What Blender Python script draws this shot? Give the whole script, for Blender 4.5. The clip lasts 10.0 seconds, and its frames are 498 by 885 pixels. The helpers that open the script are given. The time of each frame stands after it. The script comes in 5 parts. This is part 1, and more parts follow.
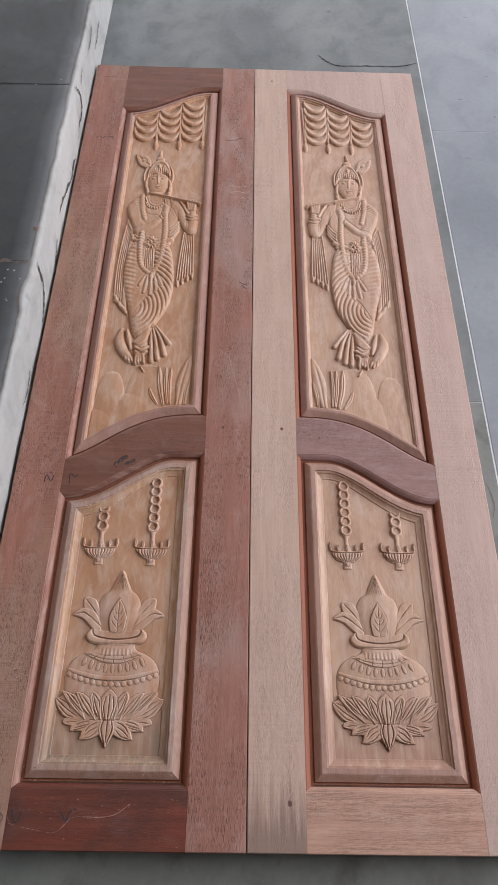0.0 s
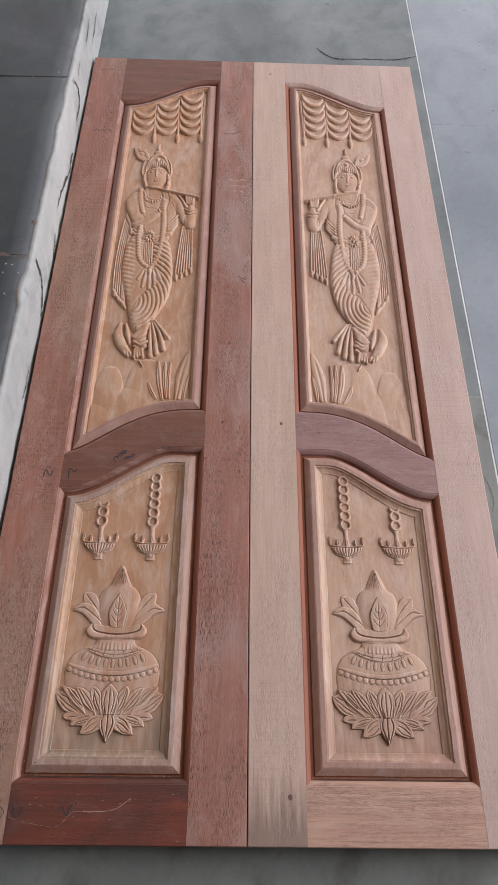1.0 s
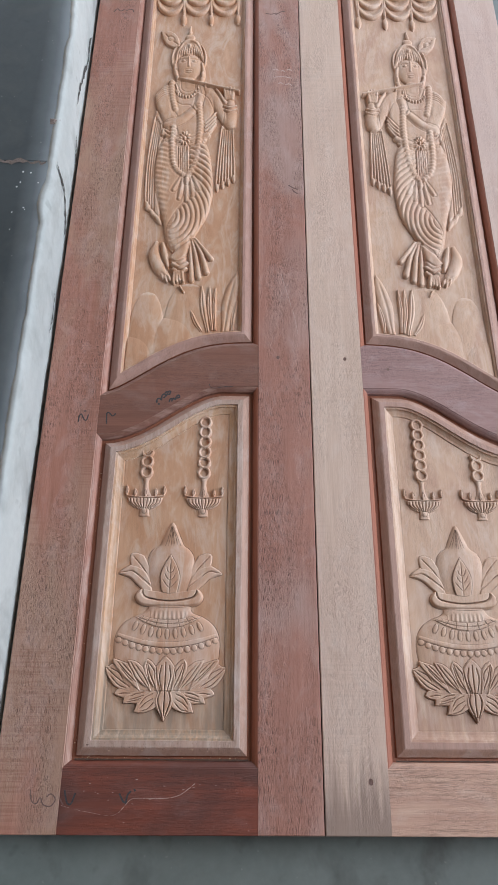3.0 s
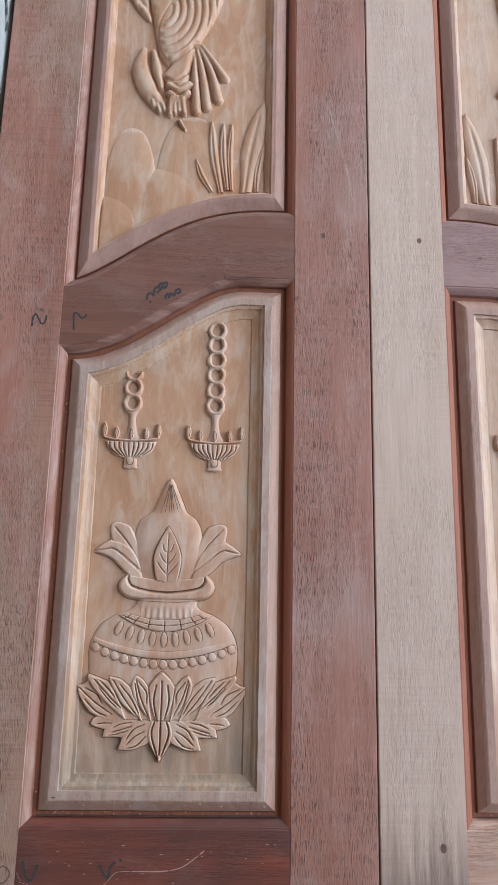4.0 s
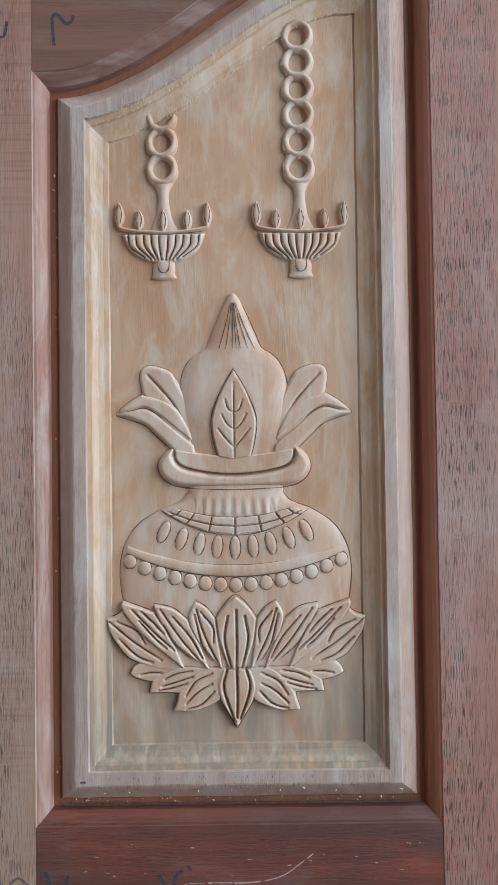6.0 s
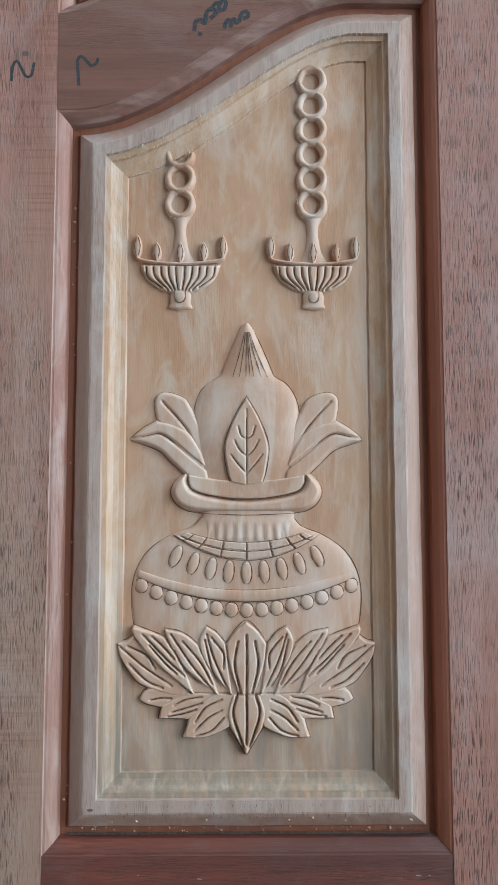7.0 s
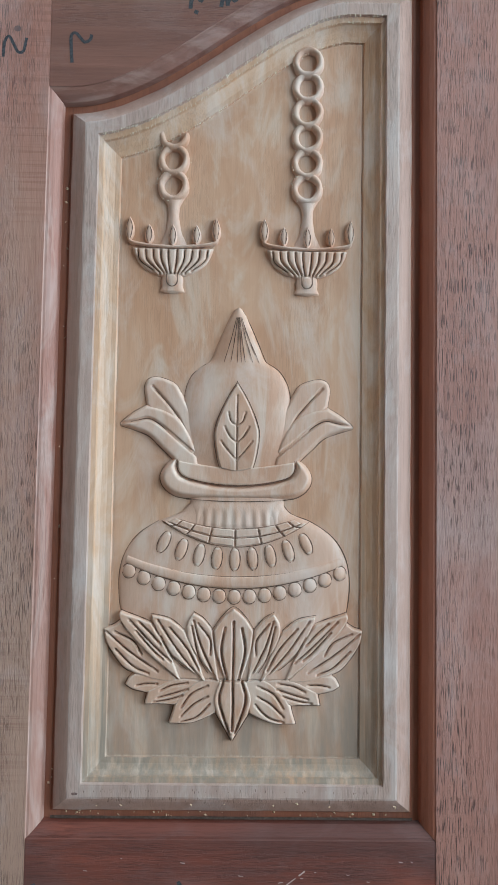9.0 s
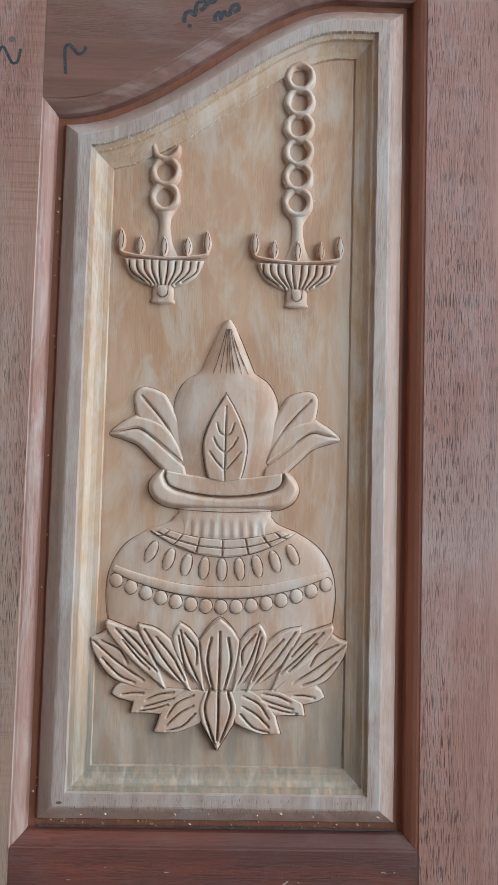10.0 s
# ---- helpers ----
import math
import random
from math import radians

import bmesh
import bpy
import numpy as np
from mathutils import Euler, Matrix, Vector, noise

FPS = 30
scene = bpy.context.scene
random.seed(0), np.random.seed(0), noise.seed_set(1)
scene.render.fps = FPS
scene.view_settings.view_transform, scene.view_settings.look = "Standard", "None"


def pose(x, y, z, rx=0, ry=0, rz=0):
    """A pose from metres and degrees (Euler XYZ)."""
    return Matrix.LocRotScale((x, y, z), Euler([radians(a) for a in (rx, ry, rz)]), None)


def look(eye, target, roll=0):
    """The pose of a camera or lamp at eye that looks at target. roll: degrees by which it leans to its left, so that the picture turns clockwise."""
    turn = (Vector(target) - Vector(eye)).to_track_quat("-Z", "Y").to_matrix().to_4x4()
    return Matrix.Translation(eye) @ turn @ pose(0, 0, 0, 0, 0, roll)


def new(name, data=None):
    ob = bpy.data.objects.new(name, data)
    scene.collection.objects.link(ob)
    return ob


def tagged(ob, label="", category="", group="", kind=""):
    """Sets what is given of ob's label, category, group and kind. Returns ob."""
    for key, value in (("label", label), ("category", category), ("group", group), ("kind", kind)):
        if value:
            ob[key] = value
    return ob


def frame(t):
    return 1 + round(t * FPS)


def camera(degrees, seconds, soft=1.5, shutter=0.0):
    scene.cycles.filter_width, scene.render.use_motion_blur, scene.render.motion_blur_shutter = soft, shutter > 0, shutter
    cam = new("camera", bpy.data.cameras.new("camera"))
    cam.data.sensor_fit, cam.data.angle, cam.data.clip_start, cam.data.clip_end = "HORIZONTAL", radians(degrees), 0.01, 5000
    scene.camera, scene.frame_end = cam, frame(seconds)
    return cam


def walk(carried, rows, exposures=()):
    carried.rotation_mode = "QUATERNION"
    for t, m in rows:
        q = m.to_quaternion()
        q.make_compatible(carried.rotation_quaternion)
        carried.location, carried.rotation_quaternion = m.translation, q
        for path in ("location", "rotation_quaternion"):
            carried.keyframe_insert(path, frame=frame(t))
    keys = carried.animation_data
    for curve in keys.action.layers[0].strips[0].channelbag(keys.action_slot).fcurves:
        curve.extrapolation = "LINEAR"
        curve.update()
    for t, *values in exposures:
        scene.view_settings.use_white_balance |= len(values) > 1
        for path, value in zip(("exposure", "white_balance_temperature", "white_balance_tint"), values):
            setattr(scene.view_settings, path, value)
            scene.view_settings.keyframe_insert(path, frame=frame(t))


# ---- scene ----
cam = camera(38.36, 10.0, soft=1.2)
PATH = [
    (0, pose(-0.0252, -0.0258, 1.3402, 30.980, -1.305, 0.601)),
    (0.5, pose(-0.0221, -0.0261, 1.3399, 30.790, -1.188, 0.639)),
    (1, pose(-0.0316, -0.0244, 1.3393, 30.535, -1.538, 0.433)),
    (1.5, pose(-0.0305, -0.0230, 1.3351, 30.228, -1.642, 0.600)),
    (2, pose(-0.0478, -0.0175, 1.3351, 29.912, -2.156, 0.828)),
    (2.5, pose(-0.1290, 0.0136, 1.2957, 26.645, -1.969, 0.220)),
    (2.7, pose(-0.1298, 0.0507, 1.2642, 25.437, -1.115, -0.064)),
    (3.8, pose(-0.1785, 0.2714, 0.9618, 15.942, -2.262, 2.138)),
    (4, pose(-0.1942, 0.3271, 0.8794, 12.515, -3.252, 1.179)),
    (4.5, pose(-0.2274, 0.3443, 0.6920, 7.943, -2.355, -0.537)),
    (5, pose(-0.2316, 0.3438, 0.5996, 4.252, -1.470, -0.234)),
    (5.5, pose(-0.2423, 0.3375, 0.5611, 2.628, -1.794, -0.440)),
    (5.7, pose(-0.2275, 0.3483, 0.5499, 1.193, 0.232, -0.862)),
    (6.8, pose(-0.2489, 0.3426, 0.5662, 3.145, -1.131, -0.024)),
    (7, pose(-0.2454, 0.3392, 0.5612, 4.282, -0.567, -0.004)),
    (7.5, pose(-0.2472, 0.3346, 0.5566, 3.560, -0.224, 0.268)),
    (8, pose(-0.2488, 0.3356, 0.5595, 3.805, -0.802, 0.692)),
    (8.5, pose(-0.2428, 0.3371, 0.5599, 3.761, -0.393, 0.399)),
    (9, pose(-0.2418, 0.3395, 0.5576, 3.182, -1.019, 0.898)),
    (9.5, pose(-0.2451, 0.3422, 0.5546, 2.844, -0.707, 1.210)),
    (10, pose(-0.2386, 0.3447, 0.5614, 3.468, -1.622, 1.485)),
]
walk(cam, PATH, exposures=(
    (0.0, -0.03, 6960, 22), (2.0, 0.01, 6960, 22), (2.7, 0.14, 6500, 15), (4.5, 0.28, 5950, 8), (5.0, 0.31, 5850, 4), (5.5, 0.34, 5500, -1), (7.5, 0.35, 5430, -4), (10.0, 0.35, 5430, -4)))
# ---- world and light: an overcast day through wide openings of an unseen hall ----
world = bpy.data.worlds.new("overcast_sky")
scene.world = world
world.use_nodes = True
_sky = world.node_tree.nodes.new("ShaderNodeTexSky")
_sky.sky_type, _sky.sun_disc = "NISHITA", False
_sky.sun_elevation, _sky.sun_rotation = radians(50), radians(211)
_sky.air_density, _sky.dust_density = 1.4, 4.0
world.node_tree.links.new(_sky.outputs[0], world.node_tree.nodes["Background"].inputs[0])
world.node_tree.nodes["Background"].inputs[1].default_value = 0.12

sun = new("sun", bpy.data.lights.new("sun", "SUN"))
sun.data.energy, sun.data.angle, sun.data.color = 0.8, radians(14), (1.0, 0.95, 0.88)
sun.matrix_world = look((-3.0, -5.0, 7.0), (0, 0, 0))


def opening_light(place, target, width, height, watts, colour):
    lamp = new("daylight", bpy.data.lights.new("daylight", "AREA"))
    lamp.data.shape, lamp.data.size, lamp.data.size_y = "RECTANGLE", width, height
    lamp.data.energy, lamp.data.color = watts, colour
    lamp.matrix_world = look(place, target)
    return lamp


opening_light((3.62, 1.3, 1.72), (0.0, 1.1, 0.3), 3.7, 1.9, 130, (0.93, 0.965, 1.0))
opening_light((0.0, 6.12, 1.4), (0.0, 1.0, 0.2), 5.2, 2.5, 82, (0.91, 0.965, 1.0))
# unseen roof opening, added to light the leaves from high on the right
opening_light((2.8, 2.0, 3.25), (2.8, 2.0, 0.0), 1.1, 3.8, 100, (0.93, 0.965, 1.0))


# ---- materials ----
def nodes(name):
    m = bpy.data.materials.new(name)
    m.use_nodes = True
    return m, m.node_tree, m.node_tree.nodes["Principled BSDF"]


def coords(nt, scale):
    tc, mp = nt.nodes.new("ShaderNodeTexCoord"), nt.nodes.new("ShaderNodeMapping")
    mp.inputs["Scale"].default_value = scale
    nt.links.new(tc.outputs["Object"], mp.inputs["Vector"])
    return mp.outputs["Vector"]


def noise_tex(nt, scale, detail=4.0, rough=0.55, warp=0.0):
    n = nt.nodes.new("ShaderNodeTexNoise")
    n.inputs["Scale"].default_value, n.inputs["Detail"].default_value = 1.0, detail
    n.inputs["Roughness"].default_value, n.inputs["Distortion"].default_value = rough, warp
    nt.links.new(coords(nt, scale), n.inputs["Vector"])
    return n.outputs["Fac"]


def ramp(nt, fac, stops):
    r = nt.nodes.new("ShaderNodeValToRGB")
    while len(r.color_ramp.elements) < len(stops):
        r.color_ramp.elements.new(0.5)
    for e, (p, c) in zip(r.color_ramp.elements, stops):
        e.position, e.color = p, (*c, 1) if len(c) == 3 else c
    nt.links.new(fac, r.inputs[0])
    return r.outputs[0]


def mix(nt, fac, a, b, mode="MIX"):
    n = nt.nodes.new("ShaderNodeMix")
    n.data_type, n.blend_type = "RGBA", mode
    for k, v in ((0, fac), (6, a), (7, b)):
        if isinstance(v, bpy.types.NodeSocket):
            nt.links.new(v, n.inputs[k])
        else:
            n.inputs[k].default_value = v if k == 0 else (*v, 1)
    return n.outputs[2]


def maths(nt, op, a, b):
    n = nt.nodes.new("ShaderNodeMath")
    n.operation = op
    for k, v in enumerate((a, b)):
        if isinstance(v, bpy.types.NodeSocket):
            nt.links.new(v, n.inputs[k])
        else:
            n.inputs[k].default_value = v
    return n.outputs[0]


def grey(v):
    return (v, v, v)


def bump(nt, bsdf, height, strength, distance):
    b = nt.nodes.new("ShaderNodeBump")
    b.inputs["Strength"].default_value, b.inputs["Distance"].default_value = strength, distance
    nt.links.new(height, b.inputs["Height"])
    nt.links.new(b.outputs[0], bsdf.inputs["Normal"])


def wood(name, light, dark, patch, along="y", pores=0.5, rough=0.6, patchy=0.5, fuzz=0.25, cloudy=(5.5, 2.4), warp=0.8, streaky=0.3, figure=(14, 1.6, 1.2, 0.3), stain=None, relief=0.55, spread=(0.46, 0.62), rubbed=None, chatter=0.0, worn=0.0):
    """Freshly planed hardwood: grain along one axis, pores as short dark dashes, tool streaks, large cloudy patches of another tone."""
    m, nt, b = nodes(name)

    def stretch(across, along_it):
        return (across, along_it, across) if along == "y" else (along_it, across, across)
    grain = noise_tex(nt, stretch(85, 4.5), 6, 0.62, 0.8)
    fine = noise_tex(nt, stretch(300, 11), 4, 0.6, 0.3)
    broad = noise_tex(nt, stretch(figure[0], figure[1]), 4, 0.55, figure[2])
    cloud = noise_tex(nt, stretch(*cloudy), 3, 0.55, warp)
    dash = noise_tex(nt, stretch(1900, 75), 3, 0.6)
    zone = noise_tex(nt, stretch(22, 5), 2, 0.5)
    dust = noise_tex(nt, stretch(30, 16), 5, 0.65, 0.6)
    col = mix(nt, ramp(nt, grain, ((0.32, grey(0)), (0.68, grey(1)))), dark, light)
    col = mix(nt, maths(nt, "MULTIPLY", ramp(nt, cloud, ((spread[0], grey(0)), (spread[1], grey(1)))), patchy), col, patch)
    col = mix(nt, figure[3], col, mix(nt, ramp(nt, broad, ((0.35, grey(0)), (0.65, grey(1)))), dark, light))
    col = mix(nt, maths(nt, "MULTIPLY", ramp(nt, fine, ((0.52, grey(0)), (0.72, grey(1)))), streaky), col, tuple(0.62 * c for c in dark))
    pore = maths(nt, "MULTIPLY", ramp(nt, dash, ((0.51, grey(0)), (0.585, grey(1)))), ramp(nt, zone, ((0.38, grey(0.1)), (0.62, grey(1)))))
    col = mix(nt, maths(nt, "MULTIPLY", pore, pores), col, tuple(0.25 * c for c in dark))
    if chatter:
        # faint marks of the planer across the grain, here and there
        bars = noise_tex(nt, stretch(6, 330), 3, 0.6)
        where = noise_tex(nt, stretch(9, 4), 2, 0.5)
        marks = maths(nt, "MULTIPLY", ramp(nt, bars, ((0.5, grey(0)), (0.58, grey(1)))), ramp(nt, where, ((0.5, grey(0)), (0.62, grey(1)))))
        col = mix(nt, maths(nt, "MULTIPLY", marks, chatter), col, tuple(0.7 * c for c in dark))
    if rubbed:
        # whitish zones where the fibres were rubbed up, in wavy streaks
        wave = noise_tex(nt, stretch(26, 6.5), 4, 0.6, 2.6)
        col = mix(nt, maths(nt, "MULTIPLY", ramp(nt, wave, ((0.48, grey(0)), (0.66, grey(1)))), 0.45), col, rubbed)
    pale = tuple(min(1, 0.55 * c + 0.33) for c in light)
    col = mix(nt, maths(nt, "MULTIPLY", ramp(nt, dust, ((0.5, grey(0)), (0.72, grey(1)))), fuzz), col, pale)
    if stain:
        # streaky stain at the foot of the board, fading upwards
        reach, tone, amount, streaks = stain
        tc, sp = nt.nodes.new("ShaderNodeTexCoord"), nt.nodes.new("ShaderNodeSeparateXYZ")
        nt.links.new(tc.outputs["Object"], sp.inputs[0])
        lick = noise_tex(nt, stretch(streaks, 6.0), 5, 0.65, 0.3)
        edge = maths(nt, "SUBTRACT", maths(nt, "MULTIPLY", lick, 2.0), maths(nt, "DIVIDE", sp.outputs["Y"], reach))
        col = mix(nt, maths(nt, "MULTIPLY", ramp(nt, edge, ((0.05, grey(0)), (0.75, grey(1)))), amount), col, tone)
    if worn:
        # raised arrises rubbed pale, with the fibres standing up in places
        arris = ramp(nt, nt.nodes.new("ShaderNodeNewGeometry").outputs["Pointiness"], ((0.51, grey(0)), (0.58, grey(1))))
        fray = ramp(nt, noise_tex(nt, stretch(420, 160), 3, 0.6), ((0.36, grey(0.25)), (0.60, grey(1))))
        col = mix(nt, maths(nt, "MULTIPLY", maths(nt, "MULTIPLY", arris, fray), worn), col, rubbed or pale)
    nt.links.new(col, b.inputs["Base Color"])
    nt.links.new(ramp(nt, dust, ((0.3, grey(rough - 0.1)), (0.7, grey(rough + 0.12)))), b.inputs["Roughness"])
    b.inputs["Specular IOR Level"].default_value = 0.5
    h = maths(nt, "SUBTRACT", maths(nt, "MULTIPLY", maths(nt, "ADD", grain, fine), 0.45), maths(nt, "MULTIPLY", pore, pores))
    bump(nt, b, h, relief, 0.0008)
    return m


RED_STILE = wood("red_stile_wood", (0.46, 0.215, 0.158), (0.335, 0.138, 0.092), (0.425, 0.29, 0.205), pores=0.9, patchy=0.85, chatter=0.4, rough=0.52, streaky=0.4)
ROSE_STILE = wood("rose_stile_wood", (0.45, 0.22, 0.165), (0.33, 0.143, 0.104), (0.455, 0.335, 0.30), pores=1.0, patchy=0.85, rough=0.52, streaky=0.4)
DARK_RAIL = wood("dark_red_rail_wood", (0.27, 0.116, 0.078), (0.16, 0.063, 0.042), (0.215, 0.104, 0.074), along="x", pores=0.4, fuzz=0.12)
BASE_RAIL = wood("deep_red_rail_wood", (0.26, 0.066, 0.036), (0.14, 0.037, 0.023), (0.055, 0.030, 0.027), along="x", pores=0.35, patchy=0.9, fuzz=0.1, cloudy=(9, 5), spread=(0.42, 0.60))
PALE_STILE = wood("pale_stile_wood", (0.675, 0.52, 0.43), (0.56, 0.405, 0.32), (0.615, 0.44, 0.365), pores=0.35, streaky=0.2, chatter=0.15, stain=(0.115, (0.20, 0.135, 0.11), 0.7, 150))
PINK_STILE = wood("pink_stile_wood", (0.595, 0.455, 0.40), (0.50, 0.36, 0.31), (0.56, 0.435, 0.395), pores=0.3, streaky=0.15, chatter=0.22)
PALE_RAIL = wood("pale_rail_wood", (0.64, 0.42, 0.32), (0.47, 0.275, 0.205), (0.55, 0.31, 0.235), along="x", pores=0.5, streaky=0.7)
MAUVE_RAIL = wood("mauve_rail_wood", (0.39, 0.24, 0.225), (0.28, 0.16, 0.15), (0.33, 0.195, 0.185), along="x", pores=0.45)
# the foot stain also tones down the light on the lowest part
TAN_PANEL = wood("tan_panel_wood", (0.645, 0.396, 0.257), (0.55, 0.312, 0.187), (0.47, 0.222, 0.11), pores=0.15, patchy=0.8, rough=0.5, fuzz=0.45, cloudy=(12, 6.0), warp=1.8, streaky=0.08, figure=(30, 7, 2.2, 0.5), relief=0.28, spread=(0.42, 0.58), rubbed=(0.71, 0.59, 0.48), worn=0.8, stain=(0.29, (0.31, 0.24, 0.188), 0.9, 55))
CARVED_TAN = wood("rubbed_carving_wood", (0.70, 0.47, 0.35), (0.575, 0.345, 0.237), (0.50, 0.245, 0.13), pores=0.1, patchy=1.0, rough=0.5, fuzz=0.55, cloudy=(12, 6.0), warp=1.8, streaky=0.06, figure=(34, 9, 2.2, 0.5), relief=0.25, spread=(0.42, 0.60), rubbed=(0.74, 0.63, 0.53), worn=0.8)
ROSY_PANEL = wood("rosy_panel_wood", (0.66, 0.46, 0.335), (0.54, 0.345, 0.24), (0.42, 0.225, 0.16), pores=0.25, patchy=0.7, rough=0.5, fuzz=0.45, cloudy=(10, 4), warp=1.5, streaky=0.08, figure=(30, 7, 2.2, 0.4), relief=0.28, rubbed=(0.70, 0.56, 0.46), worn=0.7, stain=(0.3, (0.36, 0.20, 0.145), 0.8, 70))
# dark brown for torn grain and cuts, where it also stands for shade
SCORED = wood("dark_brown_wood", (0.15, 0.078, 0.043), (0.085, 0.043, 0.025), (0.19, 0.105, 0.06), pores=0.1, fuzz=0.1, cloudy=(60, 40))
# redder, darker groove wood, its darkness partly standing in for recess shade
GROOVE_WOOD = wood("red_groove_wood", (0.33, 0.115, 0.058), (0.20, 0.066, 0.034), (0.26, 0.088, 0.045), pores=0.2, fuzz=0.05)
# deep red of the mouldings, with shade on their edges put into it
MOULD_RED = wood("deep_red_moulding_wood", (0.39, 0.14, 0.08), (0.27, 0.085, 0.048), (0.32, 0.108, 0.062), pores=0.2, fuzz=0.05, worn=0.7)
WORN_RED = wood("worn_red_moulding_wood", (0.44, 0.21, 0.155), (0.32, 0.135, 0.095), (0.40, 0.25, 0.19), pores=0.3, fuzz=0.2, rubbed=(0.60, 0.46, 0.40), worn=0.9)
WORN_RAIL = wood("worn_dark_moulding_wood", (0.29, 0.135, 0.098), (0.17, 0.072, 0.05), (0.23, 0.115, 0.085), along="x", pores=0.3, fuzz=0.15, rubbed=(0.44, 0.29, 0.24), worn=0.5)
BEVEL_WOOD = wood("red_bevel_wood", (0.50, 0.315, 0.245), (0.38, 0.215, 0.16), (0.44, 0.265, 0.205), pores=0.3, fuzz=0.4)
# foot stain here stands partly for weaker light on the bottom slope
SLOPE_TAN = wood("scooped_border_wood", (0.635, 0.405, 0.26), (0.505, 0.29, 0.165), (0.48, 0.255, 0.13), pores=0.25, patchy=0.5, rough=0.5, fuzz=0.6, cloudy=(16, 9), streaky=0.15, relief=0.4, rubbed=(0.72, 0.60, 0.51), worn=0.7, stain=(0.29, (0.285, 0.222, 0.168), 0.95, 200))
BORDER_TAN = wood("sanded_border_wood", (0.53, 0.37, 0.305), (0.42, 0.278, 0.218), (0.46, 0.31, 0.26), pores=0.35, fuzz=0.6, streaky=0.4, relief=0.45, rubbed=(0.62, 0.50, 0.44), worn=0.6)
BORDER_ROSE = wood("rosy_border_wood", (0.50, 0.32, 0.265), (0.39, 0.23, 0.18), (0.42, 0.26, 0.215), pores=0.3, fuzz=0.25)
BORDER_MAUVE = wood("mauve_border_wood", (0.49, 0.295, 0.24), (0.36, 0.20, 0.155), (0.42, 0.255, 0.215), pores=0.3, fuzz=0.25)


def flat_mark(name, colour, rough=0.8):
    m, nt, b = nodes(name)
    d = noise_tex(nt, (600, 600, 600), 3)
    nt.links.new(mix(nt, ramp(nt, d, ((0.35, grey(0)), (0.7, grey(1)))), colour, tuple(min(1, c * 1.8 + 0.03) for c in colour)), b.inputs["Base Color"])
    b.inputs["Roughness"].default_value = rough
    return m


FAINT_PENCIL = flat_mark("faint_pencil", (0.115, 0.066, 0.056))
PENCIL = flat_mark("pencil", (0.03, 0.027, 0.03))
CHALK = flat_mark("chalk", (0.36, 0.26, 0.225))
FIBRE = flat_mark("pale_wood_fibre", (0.66, 0.55, 0.43))
CRUMB = flat_mark("sawdust_crumbs", (0.42, 0.30, 0.19))


def stone(name, light, dark, stain, rough=0.32, stains=0.6, wash=0.0):
    """Smooth grey-green slab: fine mottling, cloudy stains, scuffs and pale specks."""
    m, nt, b = nodes(name)
    fine = noise_tex(nt, (70, 70, 70), 6, 0.65)
    cloud = noise_tex(nt, (3.2, 2.4, 3), 5, 0.6, 0.7)
    blot = noise_tex(nt, (9, 7, 9), 4, 0.6, 0.5)
    speck = noise_tex(nt, (120, 120, 120), 1, 0.4)
    col = mix(nt, ramp(nt, cloud, ((0.35, grey(0)), (0.65, grey(1)))), dark, light)
    col = mix(nt, maths(nt, "MULTIPLY", ramp(nt, blot, ((0.52, grey(0)), (0.72, grey(1)))), stains), col, stain)
    col = mix(nt, 0.25, col, mix(nt, fine, tuple(0.6 * c for c in dark), tuple(1.3 * c for c in light)))
    col = mix(nt, maths(nt, "MULTIPLY", ramp(nt, speck, ((0.75, grey(0)), (0.80, grey(1)))), 0.25), col, (0.40, 0.40, 0.38))
    pit = noise_tex(nt, (26, 26, 26), 2, 0.5)
    col = mix(nt, maths(nt, "MULTIPLY", ramp(nt, pit, ((0.68, grey(0)), (0.76, grey(1)))), 0.35), col, tuple(0.55 * c for c in dark))
    if wash:
        # thin milky film of cement smeared beside the strip, thinning out to the west
        tc, sp = nt.nodes.new("ShaderNodeTexCoord"), nt.nodes.new("ShaderNodeSeparateXYZ")
        nt.links.new(tc.outputs["Object"], sp.inputs[0])
        x = maths(nt, "ADD", sp.outputs["X"], maths(nt, "MULTIPLY", cloud, 0.05))
        film = ramp(nt, maths(nt, "MULTIPLY", maths(nt, "ADD", x, 0.530), 17.0), ((0.0, grey(0)), (0.5, grey(0.25)), (1.0, grey(1))))
        col = mix(nt, maths(nt, "MULTIPLY", film, wash), col, (0.52, 0.60, 0.655))
    nt.links.new(col, b.inputs["Base Color"])
    nt.links.new(ramp(nt, blot, ((0.3, grey(rough - 0.06)), (0.7, grey(rough + 0.16)))), b.inputs["Roughness"])
    bump(nt, b, maths(nt, "ADD", fine, cloud), 0.12, 0.002)
    return m


GREY_STONE = stone("grey_green_stone", (0.205, 0.24, 0.245), (0.095, 0.122, 0.128), (0.08, 0.102, 0.104), 0.4)
# lighter copy of the grey stone, making up for missing light near the front
NEAR_STONE = stone("near_grey_green_stone", (0.22, 0.247, 0.235), (0.13, 0.152, 0.143), (0.062, 0.066, 0.058), 0.42, 0.9)
DARK_STONE = stone("dark_grey_stone", (0.072, 0.090, 0.099), (0.038, 0.050, 0.056), (0.115, 0.127, 0.127), 0.5)
SMEARED_STONE = stone("dark_stone_smeared_with_cement", (0.072, 0.090, 0.099), (0.038, 0.050, 0.056), (0.115, 0.127, 0.127), 0.5, 0.6, 0.6)
ROUGH_CEMENT = stone("rough_white_cement", (0.55, 0.585, 0.58), (0.40, 0.445, 0.45), (0.24, 0.25, 0.245), 0.85, 0.75)
